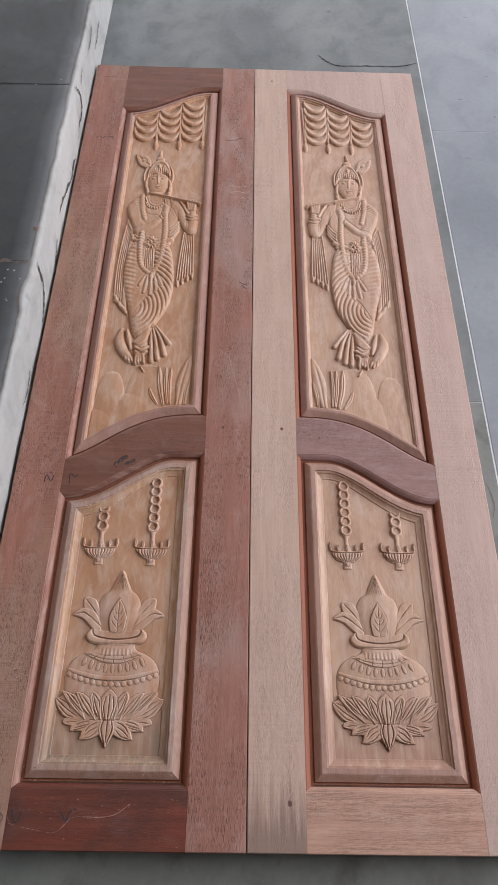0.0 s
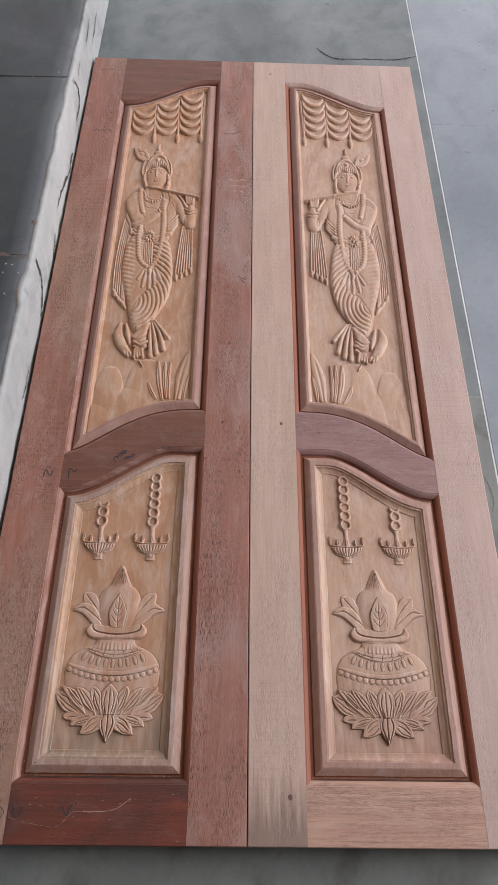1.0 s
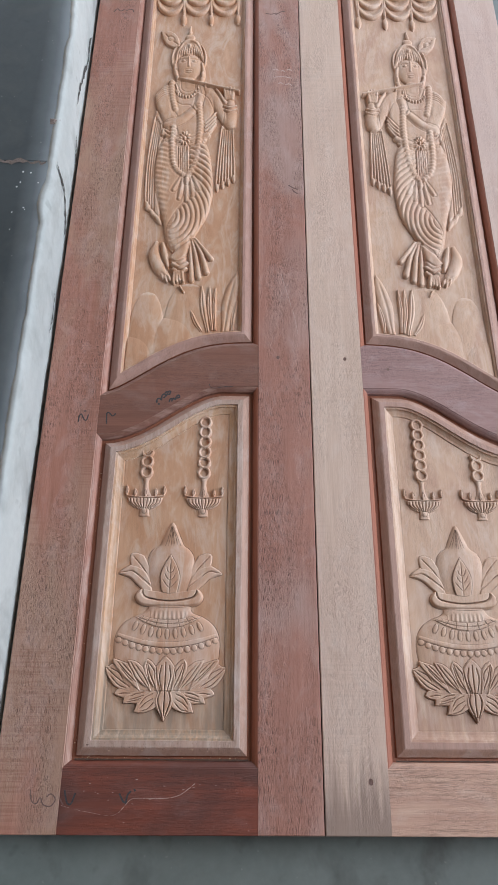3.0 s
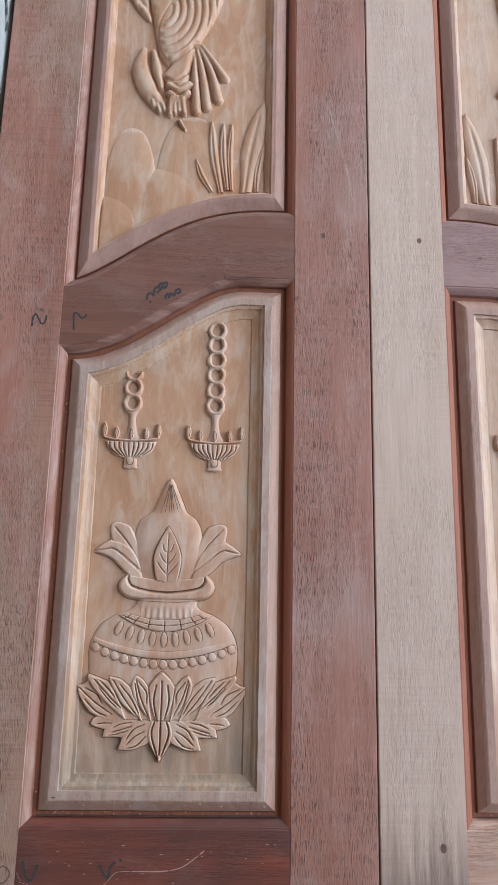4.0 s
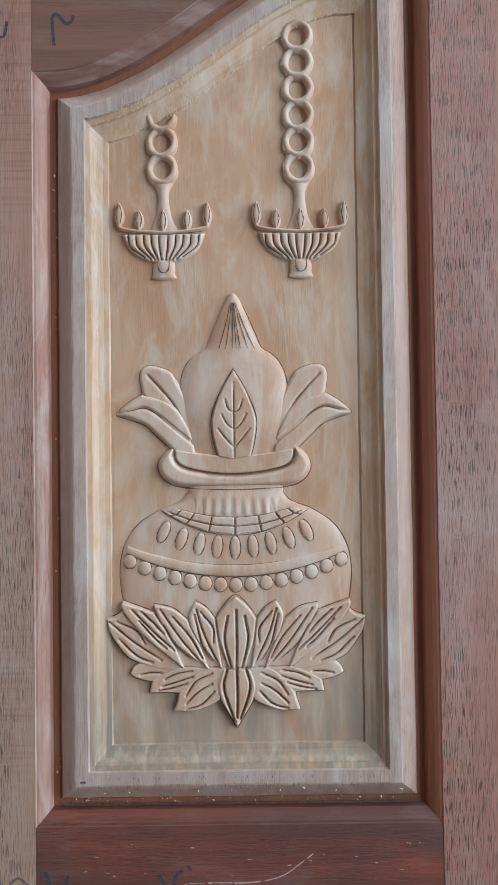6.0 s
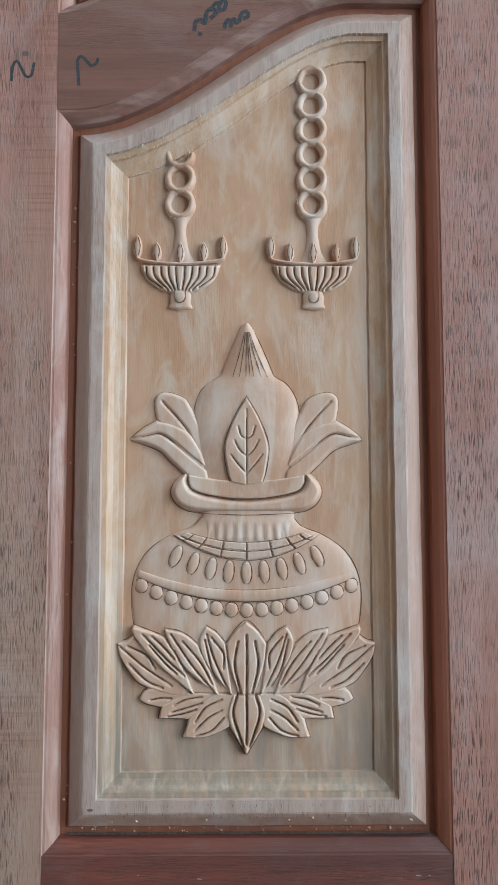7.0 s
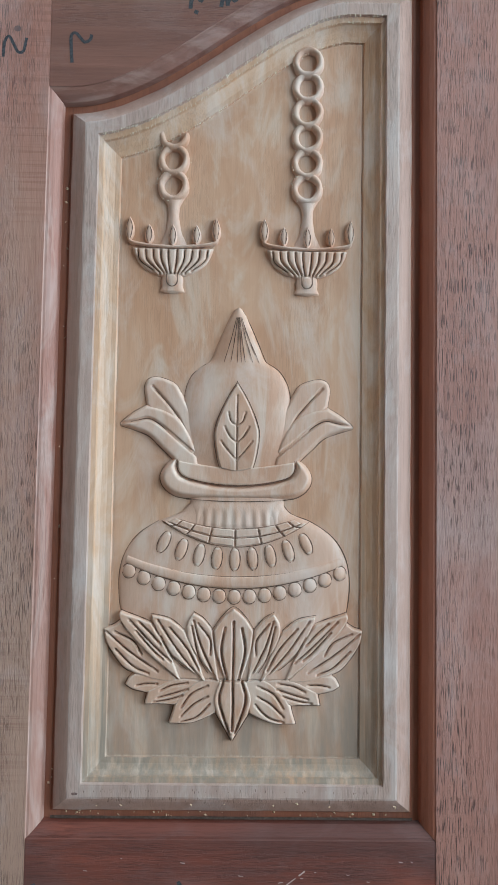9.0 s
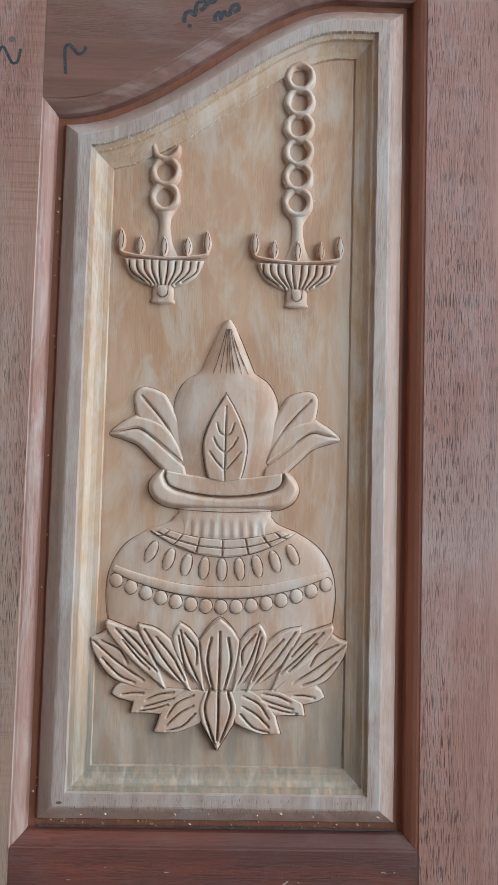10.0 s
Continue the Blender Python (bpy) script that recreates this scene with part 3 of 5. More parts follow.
    def coco_top(U, V):
        return np.interp(V, (340, 350, 362, 392, 425, 469), (2.6, 4.0, 6.0, 7.4, 6.0, 4.0)) * dome(U / coco_w(V), 0.5)
    put("coconut", one(strip([(0, 340), (0, 469)], lambda s: coco_w(340 + 129 * s), lambda S, T: coco_top(T * coco_w(340 + 129 * S), 340 + 129 * S), 56, 60)), "smooth carved coconut with a pointed tuft")
    for foot in (-10.3, -5.3, -0.4, 2.6, 5.4, 11.0, 15.8):
        score([(0.14 * foot, 462), (0.5 * foot, 446), (foot, 428)], 0.36, lambda U, V: coco_top(U, V) + 0.12)
    score([(float(coco_w(v)) + 0.4, v) for v in (372, 394, 409, 418, 424, 429.5)], 0.4)
    score([(float(coco_w(v)) + 0.4, v) for v in (429.5, 440, 453, 468)], 0.4)
    score([(-float(coco_w(v)) - 0.3, v) for v in (402, 412, 420, 427)], 0.25)

    def under_leaf(U, V):
        return np.interp(V, (347, 362, 392, 413), (4.3, 5.9, 7.1, 6.7))
    edge_r = [(-0.3, 413.9), (8.8, 398), (15.3, 381.3), (16.3, 370.8), (14.0, 356.3), (11.8, 349)]
    edge_l = mirror(edge_r, -1)
    veins = [[(0, 403), (0, 376), (0, 349)]] + [mirror([(0.8, 381.5 - 12.5 * k), (4.2 + 1.2 * k, 384 - 10.5 * k), (6.3 + 2.6 * k, 390.5 - 10.5 * k)], q) for k in range(3) for q in (-1, 1)]
    plateau("betel_leaf", [edge_r, [(11.8, 349), (0, 347), (-11.8, 349)], edge_l[::-1]], lambda U, V: under_leaf(U, V) + 1.3, "upright leaf with scored veins", 1.2, veins, 1.0, 0.6, 0.6, 0.36)
    for line, wide in ((edge_r, 0.45), (edge_l, 0.4)):
        score([(u * 1.02, v) for u, v in line], wide, lambda U, V: under_leaf(U, V) + 0.15)
    back = [(41.5, 405.5), (46.5, 412.5), (58.7, 416.9), (66.2, 415.4), (69.1, 408.8), (67.4, 396)]
    front = [(67.4, 396), (77.4, 390), (85.7, 383), (86.3, 380.5)]
    below = [(86.3, 380.5), (75.3, 377.2), (64.8, 372.8), (56.5, 364.8), (46.9, 355.6), (40, 348)]
    for q in (-1, 1):
        plateau("mango_leaf", [mirror(back, q), mirror([(67.4, 396), (50, 372), (34, 352)], q), mirror([(34, 352), (27, 375), (41.5, 405.5)], q)], 2.8, "blunt inner leaf behind the coconut", 2.6,
                [mirror([(62.9, 409.6), (52.4, 398.2), (44.0, 387.7), (40, 379)], q)], 1.5, 0.8, 0.75, 0.32)
        plateau("mango_leaf", [mirror(front, q), mirror(below, q), mirror([(40, 348), (27, 350)], q), mirror([(27, 350), (31, 368), (41, 385), (54, 393), (67.4, 396)], q)], 4.0, "curved outer leaf with a scored rib", 3.2,
                [mirror([(84.5, 382.0), (75.3, 383.7), (64.9, 385.5), (54.4, 379.4), (42, 369), (30.3, 359.5)], q)], 2.2, 0.9, 0.75, 0.42)
        score(mirror(back, q), 0.32)
        score(mirror(front, q), 0.38)
        score(mirror([(u, v - 0.5) for u, v in below[:-1]], q), 0.38)

    # lotus: outer petals first, the middle ones proud of the rest
    upper = (
        (([(82, 238.6), (88, 234.5), (94.5, 233)], [(94.5, 233), (92, 221.7), (80.6, 205.6), (71.2, 200)], [(71.2, 200), (54, 195), (36, 194)], [(36, 194), (54, 211.5), (82, 238.6)]), 4.4,
         ([(86, 230.2), (72.5, 223.7), (66.4, 214.5)], [(92, 230.2), (74.5, 215.6), (54.5, 202.4)], [(85, 217.6), (72.5, 205.8), (61.0, 200.7)])),
        (([(59.1, 237.7), (70.6, 241.8), (82.5, 245.5)], [(82.5, 245.5), (83.6, 240), (74.6, 227.7), (58.2, 211.5), (36, 194)], [(36, 194), (46, 217.5), (59.1, 237.7)]), 6.5,
         ([(68.8, 238), (60.3, 230.1), (52.6, 221.7)], [(75.4, 239.2), (58.2, 221.6), (44.8, 209.6)], [(70.4, 231.2), (58.2, 217.8), (50.6, 211.2)])),
        (([(34.9, 232.4), (46, 240.5), (59.9, 243.6)], [(59.9, 243.6), (59.1, 237.7), (46, 215.5), (18, 193)], [(18, 193), (25.6, 213.4), (34.9, 232.4)]), 6.7,
         ([(46.2, 233.9), (33.7, 219.5), (24.6, 203.8)], [(54.9, 239.2), (39.8, 217.5), (24.2, 199.1)], [(52.3, 227.5), (43.9, 213.5), (29.8, 201.5)])),
        (([(14.5, 232.7), (21.4, 240.8), (29.2, 245.6)], [(29.2, 245.6), (32.7, 240.8), (34.9, 232.4), (29.6, 217.5), (9, 193)], [(9, 193), (12.5, 217.4), (14.5, 232.7)]), 6.9,
         ([(25.7, 237.1), (16.8, 225.5), (16.6, 215)], [(28.9, 239.1), (23.5, 221.5), (13.2, 199.5)], [(30.2, 235.1), (24.7, 213.4), (16.0, 198.7)])))
    hanging = (
        (([(71.2, 200.8), (75.3, 197.6), (78, 192.2)], [(78, 192.2), (72.4, 188.8), (62.2, 186.3)], [(62.2, 186.3), (45, 188), (34, 197)], [(34, 197), (54, 200), (71.2, 200.8)]), 4.0,
         ([(54.6, 193.1), (62.2, 193.3), (69.9, 191.9)],)),
        (([(61.5, 189), (62.4, 185), (63.8, 178.2)], [(63.8, 178.2), (53, 178.6), (42.5, 177.9)], [(42.5, 177.9), (26, 183), (16, 196)], [(16, 196), (40, 198), (61.5, 189)]), 4.4,
         ([(32.6, 194.2), (43.9, 192.3), (52.3, 188.5)], [(32.2, 189.9), (43.9, 186.3), (54.4, 183.3)], [(36.3, 185.2), (45.9, 182.3), (57.2, 180.3)])),
        (([(42.3, 178.8), (43.6, 173), (46.2, 165.2)], [(46.2, 165.2), (31.7, 165.0), (21.6, 168.0), (12, 172.6)], [(12, 172.6), (8, 185), (9, 197)], [(9, 197), (24, 197), (36, 188), (42.3, 178.8)]), 4.8,
         ([(18.0, 192.4), (29.7, 186.6), (36.8, 176.8)], [(18.0, 184.8), (27.6, 179.5), (36.9, 170.8)], [(16.5, 179.3), (25.6, 170.3), (36.9, 166.7)])))
    stem = [[(0, 238.5), (0.3, 218), (0, 197.5)]] + [mirror([(6.2, 234), (8.5, 217.4), (4.2, 197.5)], q) for q in (-1, 1)]
    spike = [[(0, 194.8), (0.3, 178), (0, 161)]] + [mirror([(6.9, 195), (9.4, 181.4), (1.8, 158)], q) for q in (-1, 1)]
    strokes = {q: stem + spike + [mirror(c, q) for group in (upper, hanging) for _, _, cuts in group for c in cuts] for q in (-1, 1)}
    put("lotus_heart", relief(contour([(60, 199), (0, 215), (-60, 199)], [(-60, 199), (0, 186), (60, 199)]), 4.0, 9.0, strokes[1] + strokes[-1], 2.4, cell=1.0))
    for q in (-1, 1):
        for runs, top, cuts in upper:
            plateau("lotus_petal", [mirror(r, q) for r in runs], top, "pointed lotus petal with scored veins", 1.7, [mirror(c, q) for c in cuts], 1.4, wide=0.58, dark=0.44, shared=strokes[q])
            h = (lambda U, V: pot_height(U, V) + 0.15) if top > 5 else 0.12
            for r in runs[:1 if top > 5 else 2]:
                score(mirror([(u + 0.2, v + (0.35 if r is runs[0] else -0.4)) for u, v in r], q), 0.36, h)
        for runs, top, cuts in hanging:
            plateau("lotus_petal", [mirror(r, q) for r in runs], top, "lower lotus petal cut off square, with scored veins", 1.5, [mirror(c, q) for c in cuts], 1.4, wide=0.58, dark=0.44, shared=strokes[q])
            for r in runs[:2]:
                score(mirror([(u + 0.3, v - 0.35) for u, v in r], q), 0.36)
    side = [(15.2, 232.5), (8.5, 242), (0, 249)]
    plateau("lotus_petal", [side, mirror(side[::-1], -1), mirror([(15.2, 232.5), (13, 216), (6, 196)], -1), [(-6, 196), (6, 196)], [(6, 196), (13, 216), (15.2, 232.5)]], 7.3, "upright middle lotus petal", 1.8,
            stem, 1.6, wide=0.6, dark=0.44, shared=strokes[1] + strokes[-1])
    score([(15.4, 232.6), (8.7, 242.3), (0, 249.4), (-8.7, 242.3), (-15.4, 232.6)], 0.36, proud(0.15), 40)
    low_side = [(10.5, 196.5), (14.4, 183.4), (11.8, 171.8), (0, 152.6)]
    plateau("lotus_petal", [low_side[:3], low_side[2:], mirror(low_side[:1:-1], -1), mirror(low_side[2::-1], -1), [(-10.5, 196.5), (10.5, 196.5)]], 5.8, "hanging middle lotus petal", 1.8,
            spike, 1.6, wide=0.6, dark=0.44, shared=strokes[1] + strokes[-1])
    for q in (-1, 1):
        score(mirror([(12.2, 171.6), (6, 161.5), (0.3, 151.8)], q), 0.42)


def hanging_lamp(leaf, panel, wood_, u0, low, pitch, turns):
    def put(name, grid, label=""):
        return leaf.part(name, grid, wood_, panel, label)

    def at(pts, q=1):
        return [(u0 + q * u, v) for u, v in pts]

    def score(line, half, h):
        leaf.part("scored_line", one(dark_line(line, half, h)), SCORED, panel)
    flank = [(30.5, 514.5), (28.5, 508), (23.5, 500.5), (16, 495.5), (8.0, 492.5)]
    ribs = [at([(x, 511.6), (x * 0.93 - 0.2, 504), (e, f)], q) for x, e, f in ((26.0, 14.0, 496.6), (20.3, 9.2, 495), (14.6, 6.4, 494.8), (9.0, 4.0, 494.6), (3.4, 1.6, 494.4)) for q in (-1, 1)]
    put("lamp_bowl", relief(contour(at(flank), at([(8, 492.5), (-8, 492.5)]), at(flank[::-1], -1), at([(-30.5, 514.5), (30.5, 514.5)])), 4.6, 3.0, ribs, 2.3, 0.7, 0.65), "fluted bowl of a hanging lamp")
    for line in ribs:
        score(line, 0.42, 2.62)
    put("lamp_rim", one(strip(at([(-33.5, 523), (-29, 517.5), (0, 514.8), (29, 517.5), (33.5, 523)]), 1.5, lambda S, T: 5.0 * dome(T, 0.4), 44, 10, 0, (0.06, 0.06))))
    score(at([(-28, 514.6), (0, 512.6), (28, 514.6)]), 0.3, 4.75)
    put("lamp_foot", many(strip(at([(0, 479.5), (0, 494)]), lambda s: np.interp(s, (0, 0.2, 0.35, 0.7, 1), (9.6, 9.2, 8.0, 8.4, 7.5)), lambda S, T: 3.8 * dome(T, 0.3), 12, 10, 0, (0.06, 0)),
                          disc(u0, 489.5, 3.9, 5.2, 1.6, 0, 3.0)))
    score(at([(-4.2, 493.6), (-3.6, 487), (0, 484.6), (3.6, 487), (4.2, 493.6)]), 0.5, 3.9)
    for x, v0, v1 in ((-32.3, 519, 537), (-17.7, 516.5, 531.5), (0, 515, 531.5), (17.7, 516.5, 531.5), (32.3, 519, 537)):
        put("lamp_flame", one(strip(at([(x, v0), (x, v1)]), taper(3.5, 0.42, 0.7), lambda S, T: 5.2 * dome(T, 0.4), 14, 16)))
        for q in (-1, 1):
            score(at([(x + q * 0.6, v1 - 2.2), (x + q * 2.1, (v0 + v1) / 2), (x + q * 0.9, v0 + 1.5)]), 0.45 if q * x <= 0 else 0.3, lambda U, V: 5.0 + 0 * U)
    put("lamp_stem", one(strip(at([(0, 515), (0, low + 2)]), lambda s: np.interp(s, (0, 0.3, 0.6, 0.8, 1), (11.5, 6, 4, 4.5, 9)), lambda S, T: np.interp(S, (0, 0.5, 1), (2.0, 3.8, 5.0)) * dome(T, 0.5), 18, 12)))
    # overlapping rings, each lying over the one below on one side
    for k in range(int(turns + 0.7)):
        v0 = low + pitch * (k + 0.5)
        full = 1.0 if k + 0.6 < turns else 0.72
        ring_line = [(u0 - 0.6 + 9.3 * math.sin(a), v0 - 10.1 * math.cos(a)) for a in np.linspace(-0.9 * math.pi, (2 * full - 0.9) * math.pi, 25)]

        def over(S, T):
            return (5.4 + 1.2 * np.cos(2 * math.pi * S * full + 2.2) + 0.35 * np.sin(S * 43 + k) * T) * dome(T, 0.4)
        put("chain_ring", one(strip(ring_line, lambda s: 2.75 + 0.3 * np.sin(s * 23 + k), over, 56, 10, 0, (0.0, 0.0) if full == 1.0 else (0.0, 0.06))), "one ring of a carved chain")


# ---- carving of the upper panel: curtain, standing figure, hills and reeds ----
def tube(ctrl, half, rise, n=18, m=8, base=0.0, cap=(0.06, 0.06), ends=(1.0, 1.0)):
    return strip(ctrl, lambda s: half * (ends[0] + (1 - ends[0]) * smooth(s * 3)) * (ends[1] + (1 - ends[1]) * smooth((1 - s) * 3)), lambda S, T: rise * dome(T), n, m, base, cap)


def carve_curtain(leaf, panel, wood_):
    for uc, low, count, pitch in ((-70, 1766, 3, 36), (-4, 1766, 4, 36), (63, 1768, 5, 36)):
        for k in reversed(range(count)):
            v0 = low + pitch * (count - 1 - k)

            def h(S, T):
                return (3.0 + 6.0 * np.sin(math.pi * S)) * (0.12 + 0.88 * smooth((T + 0.7) / 1.5)) * dome(T, 0.3)
            g = strip([(uc - 30, v0 + 74), (uc - 25, v0 + 26), (uc, v0), (uc + 25, v0 + 26), (uc + 30, v0 + 74)], lambda s: 1.6 + 12.0 * np.sin(math.pi * s) ** 2.2, h, 40, 20, 0.5 * (count - k))
            g[:, :, 1] = np.minimum(g[:, :, 1], UPPER[1](g[:, :, 0]) - 44)
            leaf.part("curtain_swag", one(g), wood_, panel, "draped curtain fold carved in relief")
    for uc, top, low in ((-36, 1880, 1722), (30, 1912, 1724), (95, 1932, 1728)):
        g = many(tube([(uc - 6, top), (uc - 2, (top + low) / 2), (uc, low + 28)], 4.0, 7.0), tube([(uc + 6, top), (uc + 3, (top + low) / 2), (uc, low + 28)], 3.6, 6.0),
                 disc(uc, low + 16, 7.5, 20, 8.5, 0, 0, 12, 12))
        g.v = [(u, min(v, float(UPPER[1](u)) - 44), h) for u, v, h in g.v]
        leaf.part("curtain_tassel", g, wood_, panel, "hanging cord and tassel between curtain folds")


class Carving:
    """One carved height field on a fine net, built up from rounded strokes, rounds and cuts."""

    def __init__(self, u0, u1, v0, v1, cell):
        self.U, self.V = np.meshgrid(np.arange(u0, u1, cell), np.arange(v0, v1, cell))
        self.Z, self.cell = np.full_like(self.U, -0.7), cell

    def window(self, lo, hi, pad):
        i0, j0 = np.maximum(((np.array(lo) - pad - (self.U[0, 0], self.V[0, 0])) / self.cell).astype(int), 0)
        i1, j1 = ((np.array(hi) + pad - (self.U[0, 0], self.V[0, 0])) / self.cell).astype(int) + 2
        return np.s_[j0:j1, i0:i1]

    def lay(self, w, t, reach, h, moat):
        """t: nought in the middle, one at the edge; reach: how far off the edge lies, to sink a line beside it."""
        Z = self.Z[w]
        if moat:
            Z = np.where((reach > 0) & (Z > 1), np.maximum(Z - moat * np.exp(-(reach / 2.0) ** 2), 0.4), Z)
        self.Z[w] = np.where(t < 1, np.maximum(Z if not moat else np.minimum(Z, h * 0.9), h * dome(t, 0.42)), Z)

    def stroke(self, ctrl, r, h, moat=1.6):
        n = 24 + int(math.dist(ctrl[0], ctrl[-1]) / 1.5)
        c = spline(ctrl, n)
        r = np.atleast_1d(np.asarray(r, float))
        h = np.atleast_1d(np.asarray(h, float))
        w = self.window(c.min(0), c.max(0), r.max() + 5)
        gap = np.hypot(self.U[w][..., None] - c[:, 0], self.V[w][..., None] - c[:, 1])
        s = gap.argmin(-1) / n
        rad = np.interp(s, np.linspace(0, 1, len(r)), r)
        near = gap.min(-1)
        self.lay(w, near / rad, near - rad, np.interp(s, np.linspace(0, 1, len(h)), h), moat)

    def round(self, u, v, ru, rv, h, turn=0.0, moat=1.4):
        a = radians(turn)
        big = max(ru, rv)
        w = self.window((u, v), (u, v), big + 5)
        x, y = self.U[w] - u, self.V[w] - v
        t = np.hypot((x * math.cos(a) + y * math.sin(a)) / ru, (y * math.cos(a) - x * math.sin(a)) / rv)
        self.lay(w, t, (t - 1) * min(ru, rv), h, moat)

    def shape(self, runs, h, edge, moat=1.6, folds=None):
        poly = contour(*runs)
        w = self.window(poly.min(0), poly.max(0), 5)
        U, V = self.U[w], self.V[w]
        sd = from_edge(U, V, poly)
        t = 1 - np.clip(sd / edge, 0, 1)
        top = np.full_like(U, float(h))
        if folds:
            top = top + folds(U, V) * smooth(sd / 3)
        self.lay(w, np.where(sd > 0, t * 0.999, 2), -sd, top, moat)

    def cut(self, ctrl, wide, deep):
        c = spline(ctrl, 24 + int(math.dist(ctrl[0], ctrl[-1])))
        w = self.window(c.min(0), c.max(0), 3 * wide + 2)
        near = np.hypot(self.U[w][..., None] - c[:, 0], self.V[w][..., None] - c[:, 1]).min(-1)
        Z = self.Z[w]
        self.Z[w] = np.where(Z > 0, np.maximum(Z - deep * np.exp(-(near / wide) ** 2), 0.3), Z)

    def grid(self):
        keep = self.Z > -0.6
        near = keep.copy()
        near[1:] |= keep[:-1]
        near[:-1] |= keep[1:]
        near[:, 1:] |= near[:, :-1]
        near[:, :-1] |= near[:, 1:]
        use = near[:-1, :-1] & near[1:, :-1] & near[:-1, 1:] & near[1:, 1:]
        number = np.cumsum(near.ravel()).reshape(near.shape) - 1
        g = Grid()
        g.v = np.stack([self.U[near], self.V[near], FIELD + self.Z[near]], 1).tolist()
        i, j = np.nonzero(use)
        g.f = np.stack([number[i, j], number[i, j + 1], number[i + 1, j + 1], number[i + 1, j]], 1).tolist()
        return g


def carve_figure(leaf, panel, wood_):
    """A plain standing figure in relief, crossed legs, a flute held sideways, long scarf and garland: one mesh."""
    k_ = Carving(-108, 112, 940, 1730, 1.25)
    put, ball, area, cut = k_.stroke, k_.round, k_.shape, k_.cut
    # scarf ends at both sides
    area([[(-82, 1449), (-93, 1368), (-97, 1240), (-94, 1151)], [(-94, 1151), (-78, 1138), (-59, 1119)], [(-59, 1119), (-66, 1241), (-64, 1388)], [(-64, 1388), (-82, 1449)]], 4.6, 2.5)
    for k in range(4):
        f = k / 4.6 + 0.12
        a, b, c = ((1 - f) * p + f * q for p, q in zip(np.array(((-85, 1415), (-95, 1276), (-92, 1158))), np.array(((-70, 1387), (-73, 1259), (-68, 1139)))))
        cut([a, b, c], 1.6, 3.6)
    for p, turn in (((-87, 1158), 20), ((-75, 1138), 25), ((-64, 1124), 30)):
        ball(p[0], p[1], 5, 16, 6.5, turn)
    area([[(62, 1393), (56, 1300), (52, 1207)], [(52, 1207), (69, 1222), (96, 1244)], [(96, 1244), (93, 1310), (89, 1394)], [(89, 1394), (62, 1393)]], 5.4, 2.5)
    for k in range(6):
        f = (k + 0.7) / 6.6
        a, b, c = ((1 - f) * p + f * q for p, q in zip(np.array(((63, 1381), (57, 1300), (53, 1211))), np.array(((89, 1386), (93, 1310), (96, 1244)))))
        cut([a, b, c], 1.7, 4.4)
    for k in range(4):
        f = k / 3
        p = (1 - f) * np.array((57, 1213)) + f * np.array((92, 1238))
        ball(p[0], p[1], 4.5, 11, 7.0)
    # standing leg under smooth cloth, faint folds on its outer side
    area([[(-60, 1365), (-76, 1303), (-78, 1232), (-66, 1172), (-53, 1114), (-42, 1058), (-28, 1038)], [(-28, 1038), (-14, 1091), (8, 1175), (11, 1262)], [(11, 1262), (0, 1353), (-60, 1365)]], 7.6, 13,
         folds=lambda U, V: 0.55 * np.cos((V + 0.3 * U) * 0.46) * smooth((-38 - U) / 22) * smooth((1400 - V) / 60))
    # crossing leg wound in tight curved folds
    mid = np.array((-42, 1129))
    area([[(-0, 1362), (31, 1335), (45, 1263), (48, 1202), (40, 1142), (19, 1092), (-2, 1056), (-24, 1038)], [(-24, 1038), (-40, 1064), (-43, 1103), (-25, 1147), (-3, 1188), (-11, 1243)], [(-11, 1243), (-9, 1306), (-0, 1362)]], 8.2, 12,
         folds=lambda U, V: 3.4 * np.abs(np.cos(np.hypot(U - mid[0], (V - mid[1]) * 0.75) * 0.31)) ** 0.7 - 1.9)
    # feet
    put([(-63, 1064), (-66, 1032), (-54, 1001), (-38, 977)], (5, 12, 13, 9), (5, 8, 9, 7))
    put([(-50, 1061), (-43, 1030), (-37, 1005)], (4, 7, 4), 8)
    for p in ((-46, 978), (-39, 973), (-33, 976)):
        ball(p[0], p[1], 3.4, 8, 7.5, 20)
    for a, b, c, r in (((5, 1072), (8, 1028), (12, 973), 6.5), ((8, 1076), (18, 1031), (26, 979), 6.5), ((12, 1076), (29, 1037), (41, 992), 6.5), ((16, 1076), (34, 1048), (49, 1026), 6)):
        put([a, b, c], (3, r * 0.8, r), (6, 8.5, 8))
    area([[(-37, 1023), (-24, 1043), (-3, 1066), (7, 1069)], [(7, 1069), (1, 1034), (-0, 1009)], [(-0, 1009), (-15, 1002), (-27, 1008), (-37, 1023)]], 9, 9)
    cut([(-34, 1020), (-18, 1015), (1, 1031)], 1.8, 3)
    put([(-27, 1008), (-13, 1001), (1, 1011)], 5, 10.5)
    put([(-25, 996), (-13, 990), (0, 998)], 4.5, 10)
    for k in range(4):
        p, q = np.array((-22, 987)) + (4.8 * k, 2), np.array((-23, 969)) + (6.2 * k, -3.0 * abs(k - 2) + 2)
        put([p, q], (4, 3.8), 8.5)
    # body and shoulders
    area([[(-54, 1522), (-76, 1507), (-88, 1484)], [(-88, 1484), (-76, 1425), (-64, 1376), (-59, 1339)], [(-59, 1339), (-12, 1322), (30, 1343)], [(30, 1343), (42, 1392), (46, 1450), (42, 1490), (24, 1513)], [(24, 1513), (-15, 1536), (-54, 1522)]], 7.0, 9)
    # hanging cloth over the arm
    for k in range(4):
        p = np.array((27, 1361)) + (0, 11 * k)
